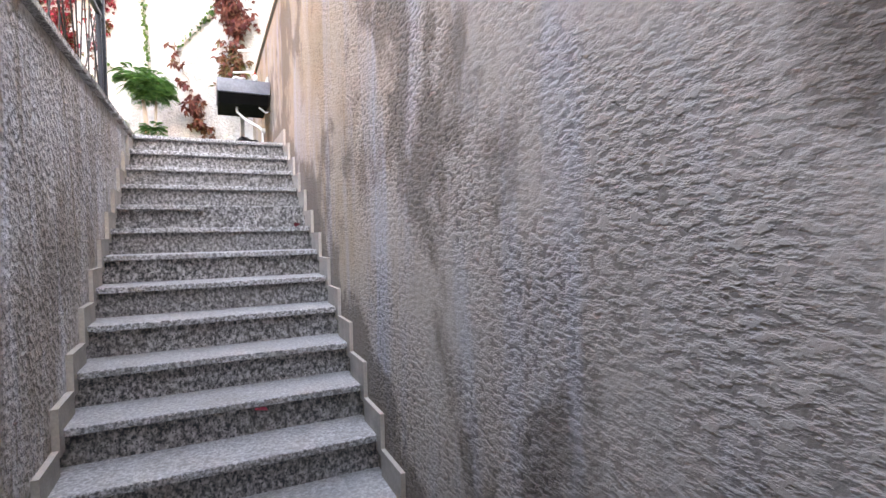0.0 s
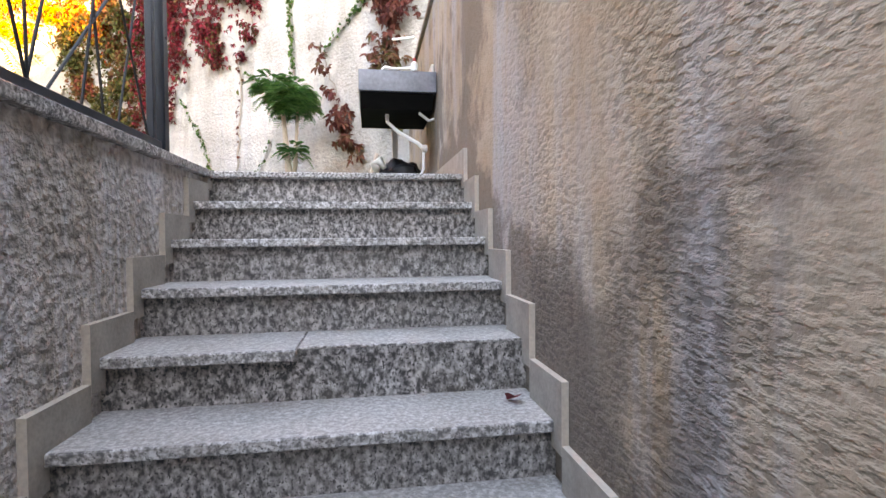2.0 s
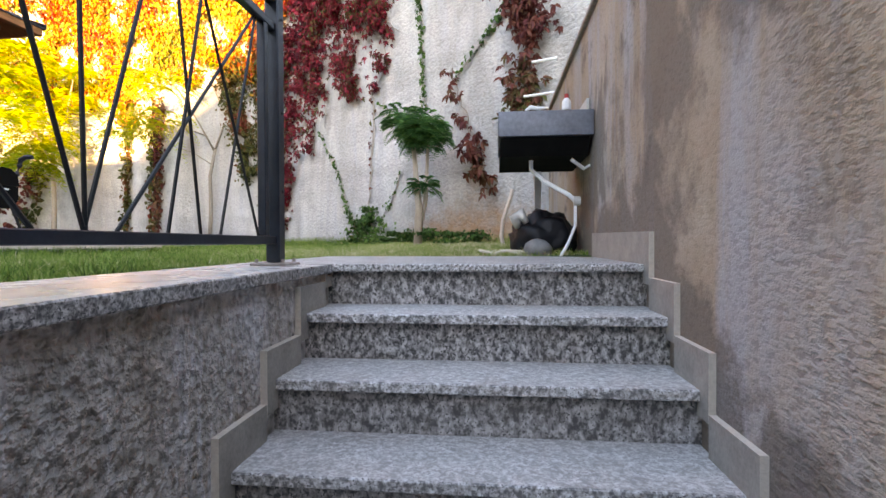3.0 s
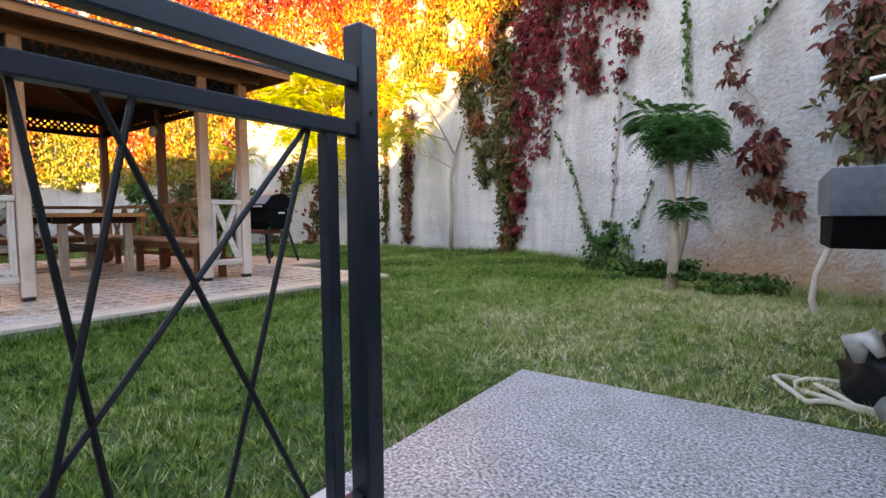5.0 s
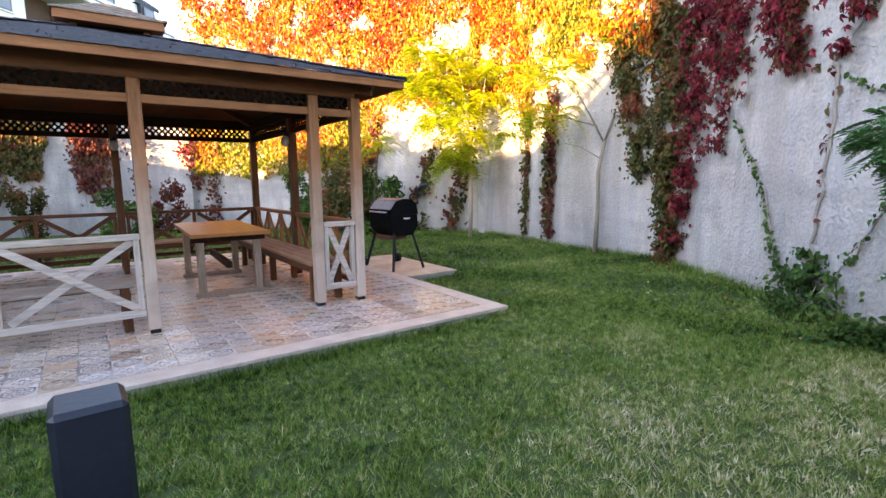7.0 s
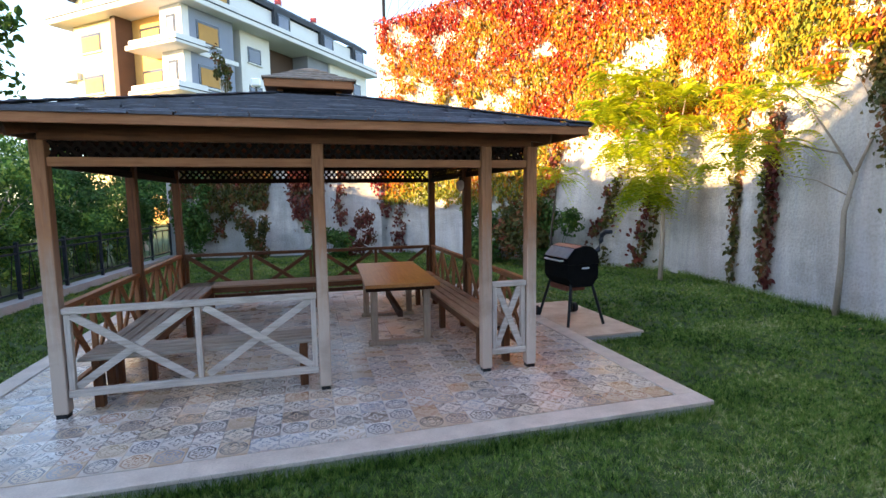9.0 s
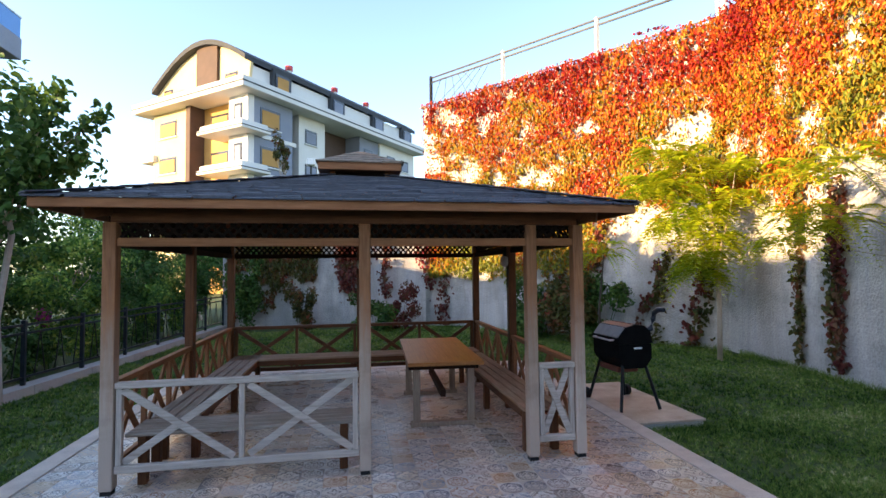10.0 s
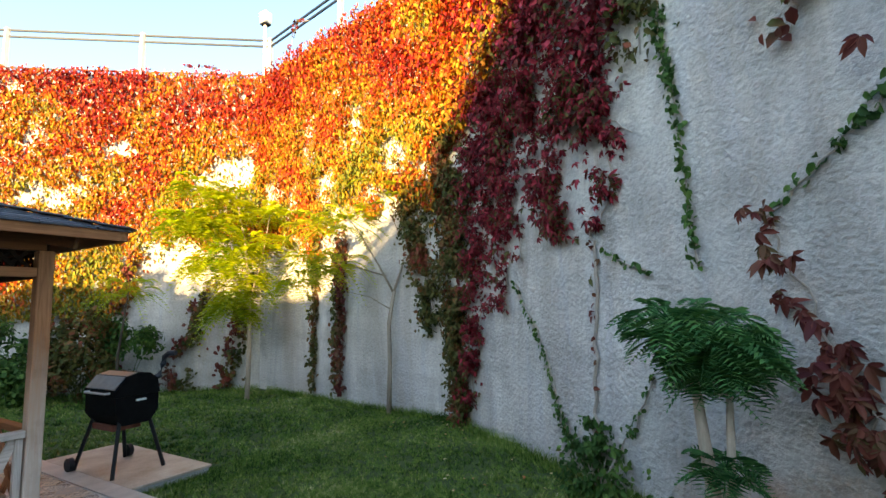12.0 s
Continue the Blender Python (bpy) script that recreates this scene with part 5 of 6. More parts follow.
# loose red shoots that climb the fence
strand(W2, [(4.9, 7.4, 0.1), (4.6, 7.9, 0.05), (4.3, 8.35, 0.04), (3.9, 8.2, 0.03)], 0.06, 60, 0.09, M_CRIMSON, "loose red creeper shoots on the fence", lift=0.05)
strand(W3, [(1.1, 7.4, 0.18), (1.2, 7.7, 0.1), (1.9, 7.75, 0.02)], 0.1, 70, 0.09, M_CRIMSON, "loose red creeper shoots above the wall", lift=0.05)


# ---- small trees ----
def frond_tree(at, stems, groups, material, label, leaf_w=0.09, pairs=12, name="small_tree", bark=M_BARK):
    """stems: lists of (x, y, z, r); groups: (centre, spread, count, length, droop)."""
    t = thing(name, label, "tree", pose(*at))
    for st in stems:
        part("trunk", tube([q[:3] for q in st], [q[3] for q in st], 9), bark, t, smooth=True)
    for k, (c, spread, count, ln, droop) in enumerate(groups):
        base, ways, lens, twig = [], [], [], bmesh.new()
        for j in range(count):
            a = 2.399 * j + RNG.uniform(-0.4, 0.4)
            e = RNG.uniform(-0.45, 0.85)
            w = Vector((math.cos(a) * math.cos(e), math.sin(a) * math.cos(e), math.sin(e)))
            b = Vector(c) + Vector((w.x * spread[0], w.y * spread[0], RNG.uniform(-1, 1) * spread[1]))
            base.append(b)
            ways.append(w)
            lens.append(ln * RNG.uniform(0.7, 1.2))
            add_tube(twig, [Vector(c) + (b - Vector(c)) * 0.2, b, b + w * lens[-1] + Vector((0, 0, -droop * lens[-1]))], [0.006, 0.004, 0.0015], 4)
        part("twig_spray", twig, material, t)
        v = frond_points(base, ways, lens, pairs, leaf_w, droop)
        ob = fast_mesh("crown", v, ((0, 1, 2), (0, 2, 3)), len(v), material)
        ob.parent = t
    return t


def limb(way, *points):
    """A limb in the plane of the wall: points (along way, height, radius)."""
    return [(way[0] * a, way[1] * a, z, r) for a, z, r in points]


def tufts_on(way, *points):
    """Groups of fronds on such limbs: points (along way, height, spread, count, length, droop)."""
    return [((way[0] * a, way[1] * a, z), (sp, sp * 0.8), n, ln, dr) for a, z, sp, n, ln, dr in points]


frond_tree((-0.78, 9.17, 0.03), [[(0, 0, -0.05, 0.055), (0.02, 0.02, 0.5, 0.045), (-0.02, 0.05, 0.9, 0.035), (-0.05, 0.05, 1.3, 0.025)], [(0.03, 0.03, 0.25, 0.03), (0.10, 0.05, 0.6, 0.028), (0.14, 0.05, 1.4, 0.016)]],
           [((0.04, 0.0, 1.50), (0.17, 0.15), 90, 0.20, 0.6), ((-0.14, 0.0, 1.60), (0.14, 0.10), 55, 0.22, 0.45), ((0.18, 0.0, 1.44), (0.11, 0.13), 55, 0.18, 0.7), ((0.06, 0.0, 1.32), (0.12, 0.10), 50, 0.17, 0.8), ((0.08, 0.0, 0.78), (0.05, 0.07), 26, 0.19, 0.6)], M_FERN, "small feathery green tree with two pale stems", 0.085, 9)
R1, R2 = (0.82, 0.57), (0.655, 0.755)
frond_tree((-5.66, 12.72, 0.0), [limb(R1, (0, -0.05, 0.045), (0.03, 0.8, 0.038), (0.02, 1.5, 0.034), (0.12, 2.05, 0.030)), limb(R1, (0.12, 2.05, 0.022), (0.30, 2.6, 0.017), (0.36, 3.3, 0.010), (0.30, 3.9, 0.005)), limb(R1, (0.11, 2.0, 0.02), (-0.15, 2.5, 0.016), (-0.5, 3.1, 0.010), (-0.8, 3.5, 0.005)), limb(R1, (-0.02, 2.3, 0.014), (-0.6, 2.48, 0.010), (-1.3, 2.65, 0.005)), limb(R1, (0.1, 1.7, 0.010), (-0.3, 1.95, 0.007), (-0.7, 2.05, 0.003)), limb(R1, (0.32, 2.8, 0.010), (0.1, 3.3, 0.006), (-0.1, 3.9, 0.003))],
           tufts_on(R1, (-0.8, 2.52, 0.20, 18, 0.50, 0.9), (-1.25, 2.55, 0.25, 27, 0.50, 1.0), (-1.5, 2.25, 0.2, 18, 0.45, 1.1), (-0.7, 3.35, 0.3, 21, 0.45, 0.5), (-1.2, 3.2, 0.3, 18, 0.45, 0.6), (0.0, 3.7, 0.3, 12, 0.4, 0.5)), M_LIME, "thin young tree with sparse feathery leaves by the wall", 0.10, 12, bark=M_YOUNGBARK)
frond_tree((-9.2, 12.74, 0.0), [limb(R2, (0, -0.05, 0.05), (0.02, 1.0, 0.045), (0.0, 2.0, 0.038), (-0.1, 3.2, 0.022), (-0.3, 4.2, 0.008)), limb(R2, (0, 1.8, 0.025), (-0.5, 2.9, 0.016), (-0.95, 4.1, 0.006)), limb(R2, (0, 1.9, 0.02), (0.25, 2.9, 0.013), (0.4, 3.9, 0.006)), limb(R2, (-0.3, 2.4, 0.015), (-0.9, 3.0, 0.010), (-1.3, 3.4, 0.005))],
           tufts_on(R2, (-0.95, 4.25, 0.22, 46, 0.50, 0.55), (-1.2, 3.55, 0.25, 53, 0.52, 0.7), (-0.75, 3.5, 0.3, 57, 0.52, 0.7), (-0.5, 4.0, 0.25, 30, 0.48, 0.6), (0.30, 3.75, 0.22, 42, 0.50, 0.6), (0.35, 3.2, 0.2, 30, 0.48, 0.8), (-0.35, 2.9, 0.3, 65, 0.52, 0.8), (-0.75, 2.7, 0.25, 46, 0.50, 0.9), (-0.15, 2.3, 0.3, 65, 0.50, 0.9), (-0.35, 1.85, 0.25, 57, 0.45, 1.0)), M_LIME, "young tree with yellow-green feathery crown by the wall", 0.15, 8)
frond_tree((-10.9, 11.1, 0.0), [[(0, 0, -0.05, 0.03), (0.02, 0, 1.0, 0.025), (0.1, 0.1, 2.2, 0.012)]], [((0.1, 0.1, 2.25), (0.25, 0.2), 26, 0.45, 0.8)], M_LIME, "small feathery tree beside the pavilion", 0.09, 11, bark=M_DARKBARK)


def bush(at, size, count, leaf, material, label, name="bush", trunk=0.0, lobes=9, category="bush"):
    """A crown of leaves gathered round several lobes, on stems, with an uneven outline."""
    t = thing(name, label, category, pose(*at))
    sx, sy, sz = size
    cs = [Vector((RNG.uniform(-0.7, 0.7) * sx, RNG.uniform(-0.7, 0.7) * sy, trunk + sz * RNG.uniform(0.15, 1.75))) for _ in range(lobes)]
    for k, c in enumerate(cs):
        foot = Vector((c.x * 0.12, c.y * 0.12, -0.05 if trunk == 0 else 0.0))
        if trunk and k:
            foot = Vector((0, 0, trunk * 0.8))
        part("branch" if (trunk and k) else "trunk", tube([foot, foot.lerp(c, 0.5) + Vector((0, 0, 0.1 * sz)), c], [0.07 if trunk and not k else 0.022 if trunk else 0.008, 0.012 if trunk else 0.006, 0.004], 6), M_BARK if trunk else material, t)
    pts, nrm = [], []
    per = count // lobes
    for c in cs:
        r = RNG.uniform(0.30, 0.55)
        d = unit(RNG.normal(size=(per, 3)))
        q = np.array(c) + d * (RNG.random((per, 1)) ** 0.45) * r * np.array((sx, sy, sz * 0.9))
        pts.append(q)
        nrm.append(d + np.array((0, 0, 0.5)))
    p = np.concatenate(pts)
    p[:, 2] = np.maximum(p[:, 2], 0.03)
    ob = leaf_mesh("crown", p, np.concatenate(nrm), leaf, material, hang=0.35, jitter=0.7)
    ob.parent = t
    return t


def ivy_bush(frame_, s0, tall, wide, count, leaf, material, label):
    """Ivy heaped against the foot of a wall: broad and deep low down, thin where it starts to climb."""
    t = thing("ivy_bush", label, "bush")
    z = tall * RNG.random(count) ** 1.9
    f = 1.0 - z / tall
    s = s0 - 0.22 * (1 - f) * wide + RNG.normal(size=count) * wide * (0.12 + 0.42 * f ** 1.3)
    off = 0.03 + RNG.random(count) * (0.08 + 0.42 * f) * np.maximum(0.2, 1.0 - np.abs(s - s0) / (1.6 * wide))
    keep = fractal(s, z, 4.5, 31.0) > -0.12 + 0.2 * RNG.random(count)
    s, z, off = s[keep], z[keep] + 0.05, off[keep]
    for k in range(7):
        e = s0 + RNG.uniform(-0.4, 0.4) * wide
        part("stem", tube([frame_.at(s0, 0.0, 0.12), frame_.at((s0 + e) / 2, tall * 0.3, 0.16), frame_.at(e, tall * RNG.uniform(0.35, 0.8), 0.06)], [0.010, 0.007, 0.004], 6), M_STEM, t)
    ob = leaf_mesh("foliage", frame_.many(s, z, off), frame_.normals(len(s)), leaf, material, hang=0.5, jitter=0.7)
    ob.parent = t


ivy_bush(W1, 3.5, 0.62, 0.75, 1700, 0.06, M_GREENLEAF, "leafy green ivy heaped at the foot of the wall")
bush((-1.1, 9.75, 0.05), (0.5, 0.18, 0.12), 900, 0.05, M_GREENLEAF, "low green weeds at the foot of the wall", name="weeds")
bush((-0.35, 9.1, 0.04), (0.45, 0.15, 0.10), 600, 0.05, M_GREENLEAF, "low green weeds by the stained wall", name="weeds")
for bx, by, sx, sz, n_, m_ in ((-13.3, 10.6, 0.9, 1.0, 2600, M_GREENLEAF), (-12.2, 11.1, 0.75, 0.95, 2200, M_OLIVE), (-11.6, 11.6, 0.7, 0.9, 2000, M_GREENLEAF), (-16.2, 6.4, 0.7, 0.65, 1700, M_GREENLEAF), (-17.0, 4.2, 0.45, 0.8, 1100, M_OLIVE), (-17.2, 2.6, 0.5, 1.3, 1700, M_GREENLEAF), (-16.4, 7.4, 0.6, 0.8, 1200, M_MAROON)):
    bush((bx, by, -0.03), (sx, sx, sz), n_, 0.10, m_, "dark leafy bush in front of the shaded wall")


# ---- boundary fence, kerb and planting to the left of the pavilion ----
def left_y(x):
    return 0.60 + (-8.6 - x) * 0.137


kb = thing("kerb", "low pale concrete kerb under the boundary fence", "kerb", kind="structure")
for k in range(11):
    x0, x1 = -2.6 - k * 1.4, -2.6 - (k + 1) * 1.4
    part("kerb_stone", prism([(x0 - 0.01, left_y(x0)), (x1 + 0.01, left_y(x1)), (x1 + 0.01, left_y(x1) - 0.28), (x0 - 0.01, left_y(x0) - 0.28)], 0.32, "z", -0.2), M_CONCRETE, kb)
bf = thing("boundary_fence", "black metal boundary fence on the kerb", "fence")
for k in range(12):
    x = -2.7 - k * 1.38
    y = left_y(x) - 0.16
    part("post", box((x - 0.03, y - 0.03, 0.12), (x + 0.03, y + 0.03, 1.12), 0.004), M_STEEL, bf)
    if k < 11:
        x2, y2 = x - 1.38, left_y(x - 1.38) - 0.16
        for z in (1.05, 0.92, 0.24):
            part("rail", bar((x - 0.03, y, z), (x2 + 0.03, y2, z), 0.03, 0.035), M_STEEL, bf)
        for j in range(1, 6):
            f = j / 6
            part("bar", bar((x + (x2 - x) * f, y + (y2 - y) * f, 0.258), (x + (x2 - x) * (f + (0.08 if j % 2 else -0.08)), y + (y2 - y) * (f + (0.08 if j % 2 else -0.08)), 0.902), 0.012, 0.012), M_BLACK, bf)

# the palest greens paint sunlit spots on a hedge that stands in shade
M_HEDGE = leaves("hedge_leaves_with_sun_spots", ((0.0, (0.03, 0.075, 0.02)), (0.45, (0.09, 0.20, 0.04)), (0.75, (0.26, 0.40, 0.07)), (1.0, (0.50, 0.56, 0.12))), 0.4, 1.3, 0.4)
for k in range(13):
    x = -3.2 - k * 1.22
    y = left_y(x) - 0.95 - 0.35 * RNG.random()
    h = RNG.uniform(0.8, 1.15)
    bush((x, y, -0.03), (0.9, 0.6, h), 3000, 0.08, M_HEDGE if k % 3 else M_GREENLEAF, "leafy green hedge bush behind the boundary fence", name="hedge_bush")
for x, y, sx, sz, tr, n_, m_ in ((-9.3, -1.5, 1.5, 1.0, 1.3, 4200, M_HEDGE), (-12.0, -1.7, 1.5, 1.0, 1.3, 4200, M_GREENLEAF), (-14.8, -1.4, 1.4, 0.9, 1.2, 3600, M_HEDGE), (-17.0, -0.6, 1.2, 1.0, 1.2, 3000, M_GREENLEAF), (-20.5, -3.5, 2.2, 1.6, 1.5, 3600, M_HEDGE), (-26, -4.5, 2.6, 1.6, 1.6, 3400, M_GREENLEAF), (-21, 1.5, 1.6, 1.2, 1.6, 2600, M_GREENLEAF), (-22.5, -0.6, 1.9, 1.4, 1.0, 4200, M_GREENLEAF), (-23.5, 1.9, 1.5, 1.2, 0.9, 3400, M_HEDGE), (-19.6, -1.6, 1.3, 1.1, 0.8, 3000, M_GREENLEAF), (-21.8, 0.2, 1.1, 0.9, 1.7, 2600, M_GREENLEAF), (-22.2, 1.1, 1.0, 0.9, 2.0, 2400, M_HEDGE)):
    bush((x, y, -0.03), (sx, sx, sz), n_, 0.11, m_, "leafy green tree behind the boundary fence", name="tree", trunk=tr, lobes=12, category="tree")
bush((-8.9, 0.25, -0.03), (1.5, 1.2, 1.45), 2300, 0.12, M_GREENLEAF, "broad-leaved tree reaching over the lawn edge", name="tree", trunk=2.2, lobes=14, category="tree")


def leafy_shoot(tree, base, tip, count, leaf, material):
    """One limb that reaches out of a crown, with leaves set along it."""
    a, b = Vector(base), Vector(tip)
    mid = a.lerp(b, 0.55) + Vector((0, 0, 0.18))
    part("branch", tube([a, mid, b], [0.022, 0.012, 0.003], 6), M_BARK, tree)
    f = RNG.random((count, 1)) ** 0.7
    q = (1 - f) ** 2 * np.array(a) + 2 * f * (1 - f) * np.array(mid) + f ** 2 * np.array(b)
    q = q + RNG.normal(size=(count, 3)) * (0.22 - 0.15 * f)
    ob = leaf_mesh("foliage", q, RNG.normal(size=(count, 3)) + np.array((0, 0, 0.8)), leaf, material, hang=0.5, jitter=0.8)
    ob.parent = tree


bush((-25.0, 2.85, -0.03), (0.5, 0.5, 0.95), 420, 0.16, M_OLIVE, "slender sapling with a sparse crown behind the far wall", name="tree", trunk=6.6, lobes=8, category="tree")
gp = thing("post_lamp", "white box lamp on a dark post behind the pavilion", "lamp", pose(-25.1, 4.1, -0.03))
part("pole", tube([(0, 0, 0), (0, 0, 6.95)], 0.05, 8), M_BLACK, gp)
part("shade", box((-0.2, -0.2, 6.95), (0.2, 0.2, 7.3), 0.05), M_WHITE, gp, "white lamp shade")

over = thing("tree", "broad-leaved tree with spreading limbs above the boundary fence", "tree")
part("trunk", tube([(-8.96, 0.63, -0.05), (-8.96 + 0.1, 0.63, 1.2), (-8.96, 0.63 + 0.1, 2.4), (-8.96, 0.63, 3.04)], [0.05, 0.045, 0.04, 0.025], 10), M_STEM, over)
for tip, n_ in (((-8.99, 1.83, 4.25), 230), ((-9.06, 1.26, 4.62), 230), ((-9.18, 0.83, 4.63), 260), ((-9.07, 1.51, 3.61), 220), ((-8.69, 1.18, 3.66), 260)):
    leafy_shoot(over, (-8.96, 0.63, 2.54), tip, n_, 0.13, M_GREENLEAF)

for x, y in ((-9.9, -0.35), (-11.6, -0.2)):
    bush((x, y, 0.6), (0.28, 0.2, 0.45), 160, 0.08, M_PINK, "pink flowering shrub in the hedge", name="flowering_shrub", lobes=4)

# ---- washing sink at the head of the stairs ----
M_SINK = simple("scuffed_dark_grey_sheet_metal", (0.07, 0.08, 0.10), (0.22, 0.24, 0.28), 5, 0.35, 0.55, 0.12, 40)
sk = thing("outdoor_sink", "dark grey sheet metal sink fixed to the tall wall", "sink")
x0, x1, y0_, y1_, z0_, z1_ = 0.20, 0.785, 6.2, 6.98, 0.755, 0.91
for nm, lo, hi in (("front_panel", (x0, y0_, z0_), (x1, y0_ + 0.02, z1_)), ("back_panel", (x0, y1_ - 0.02, z0_), (x1, y1_, z1_)), ("side_panel", (x0, y0_ + 0.021, z0_), (x0 + 0.02, y1_ - 0.021, z1_)), ("side_panel", (x1 - 0.02, y0_ + 0.021, z0_), (x1, y1_ - 0.021, z1_)), ("bottom", (x0 + 0.021, y0_ + 0.021, z0_), (x1 - 0.021, y1_ - 0.021, z0_ + 0.012))):
    part(nm, box(lo, hi, 0.003), M_SINK, sk)
part("basin", prism([(y0_ + 0.022, z0_ - 0.004), (y1_ - 0.03, z0_ - 0.004), (y1_ - 0.06, 0.63), (y0_ + 0.10, 0.645)], x1 - x0 - 0.03, "x", x0 + 0.012), M_SOOT, sk, "black underside of the basin")
part("splash_panel", box((0.765, 6.35, 0.91), (0.785, 6.9, 1.02), 0.003), M_GALV, sk, "grey splash panel")
part("drain_pipe", tube([(0.42, 6.45, 0.70), (0.42, 6.45, 0.58), (0.50, 6.42, 0.50), (0.66, 6.38, 0.40), (0.70, 6.38, 0.36)], 0.015, 10), M_WHITE, sk, "white plastic drain pipe")
part("pipe_joint", tube([(0.69, 6.38, 0.36), (0.73, 6.38, 0.36)], 0.032, 10), M_GALV, sk)
part("supply_pipe", tube([(0.70, 6.38, 0.36), (0.70, 6.38, 0.2), (0.65, 6.36, 0.08), (0.60, 6.34, 0.0)], 0.011, 8), M_WHITE, sk)
part("bracket", tube([(0.66, 6.30, 0.62), (0.74, 6.30, 0.56), (0.78, 6.30, 0.58)], 0.012, 6), M_GALV, sk)
part("leg", box((0.48, 6.9, -0.03), (0.53, 6.95, 0.68), 0.003), M_GALV, sk)
dp = thing("downpipe", "pale bent plastic pipe end by the garden wall", "pipe")
part("pipe", tube([(0.37, 8.40, 0.66), (0.34, 8.40, 0.55), (0.27, 8.45, 0.34), (0.25, 8.47, 0.16), (0.28, 8.5, 0.03)], 0.022, 9), M_STONEEDGE, dp)
bt = thing("bottle", "white plastic bottle with a red cap on the sink", "bottle", pose(0.62, 6.215, 0.91))
part("body", tube([(0, 0, 0.0), (0, 0, 0.005), (0, 0, 0.055), (0, 0, 0.075)], [0.024, 0.028, 0.028, 0.012], 12), M_WHITE, bt)
part("cap", tube([(0, 0, 0.075), (0, 0, 0.10)], 0.013, 10), M_REDPAINT, bt, "red cap")
cb = thing("wash_cloth", "crumpled white cloth on the edge of the sink", "cloth", pose(0.42, 6.215, 0.915))
part("cloth", tube([(-0.05, 0, 0.0), (-0.02, 0.005, 0.02), (0.03, 0, 0.01), (0.09, 0.0, 0.014)], [0.008, 0.016, 0.012, 0.006], 7), M_WHITE, cb)
M_SACK = simple("creased_black_plastic", (0.004, 0.004, 0.005), (0.010, 0.010, 0.013), 6, 0.5, 0, 0.4, 25, depth=0.01, spec=0.25)
bk = thing("black_sack", "crumpled black plastic sack under the sink", "sack", pose(0.53, 6.74, -0.03))
sb = bmesh.new()
bmesh.ops.create_icosphere(sb, subdivisions=4, radius=1.0)
for v in sb.verts:
    c = v.co.copy()
    fold = 0.16 * noise.noise(c * 2.1) + 0.09 * noise.noise(c * 5.0 + Vector((7, 0, 0))) + 0.03 * noise.noise(c * 12)
    v.co = Vector((c.x * 0.235, c.y * 0.20, max(0.0, 0.14 + c.z * 0.20))) * (1 + 1.0 * fold)
part("bag", sb, M_SACK, bk, smooth=True)
part("rag", tube([(-0.19, -0.10, 0.22), (-0.21, -0.11, 0.30), (-0.17, -0.13, 0.33), (-0.13, -0.14, 0.26)], [0.02, 0.045, 0.04, 0.02], 8), M_GALV, bk, "grey rag on the sack", True)
M_LUMP = simple("grey_lump", (0.10, 0.10, 0.095), (0.24, 0.23, 0.22), 9, 0.9, 0, 0.4, 60)
# a rounded lump stands in for the greyish plastic rag by the sack
st = thing("stone", "round grey lump standing in for a plastic rag beside the black sack", "stone", pose(0.47, 6.52, 0.045))
sb = bmesh.new()
bmesh.ops.create_icosphere(sb, subdivisions=2, radius=0.10)
for v in sb.verts:
    v.co *= 1 + 0.18 * noise.noise(v.co * 9)
    v.co.z *= 0.75
part("lump_body", sb, M_LUMP, st, smooth=True)
M_HOSE = simple("cream_rubber_hose", (0.55, 0.50, 0.38), (0.66, 0.60, 0.47), 8, 0.5, 0, 0.05, 60)
gh = thing("garden_hose", "loose cream garden hose lying on the grass", "hose")
part("hose_loop", tube([(0.25 + (0.19 + 0.05 * math.sin(3 * a)) * math.cos(a) + 0.012 * a, 6.74 + (0.20 + 0.05 * math.cos(2 * a)) * math.sin(a), 0.0 + 0.03 * abs(math.sin(1.7 * a))) for a in (0.28 * k for k in range(60))], 0.011, 7), M_HOSE, gh)
wp = thing("white_pipes", "white plastic pipes by the end of the wall", "pipe")
for z, x_ in ((1.56, 0.47), (1.90, 0.55)):
    part("pipe", tube([(0.80, 8.1, z + 0.03), (x_, 8.12, z)], 0.014, 7), M_WHITE, wp)

# pavilion wall lamps
for x, y in ((W_ - 0.09, DP / 2), (2.027, DP - 0.10)):
    lm = thing("wall_lamp", "small round white lamp under the pavilion beam", "lamp", GM @ pose(x, y, 1.86))
    part("bracket", box((-0.02, -0.02, 0.06), (0.02, 0.02, 0.12)), M_BLACK, lm)
    gb = bmesh.new()
    bmesh.ops.create_uvsphere(gb, u_segments=14, v_segments=9, radius=0.06, matrix=Matrix.Diagonal((1, 1, 1.25, 1)))
    part("globe", gb, M_FROSTED, lm, smooth=True)

# fallen leaves
FL = [(0.25, 2.33 - 0.1, -RISE * 10 + 0.008), (0.70, 3.95, -RISE * 5 + 0.006)]
for k, (x, y, z) in enumerate(FL):
    ob = leaf_mesh("fallen_leaf", np.array([(x, y, z + 0.012)]), np.array([(0.1, 0.2, 1.0)]), 0.07, M_CRIMSON, hang=0.0, jitter=0.15)
    tagged(ob, "fallen dark red creeper leaf on the granite", "leaf", "fallen leaves")


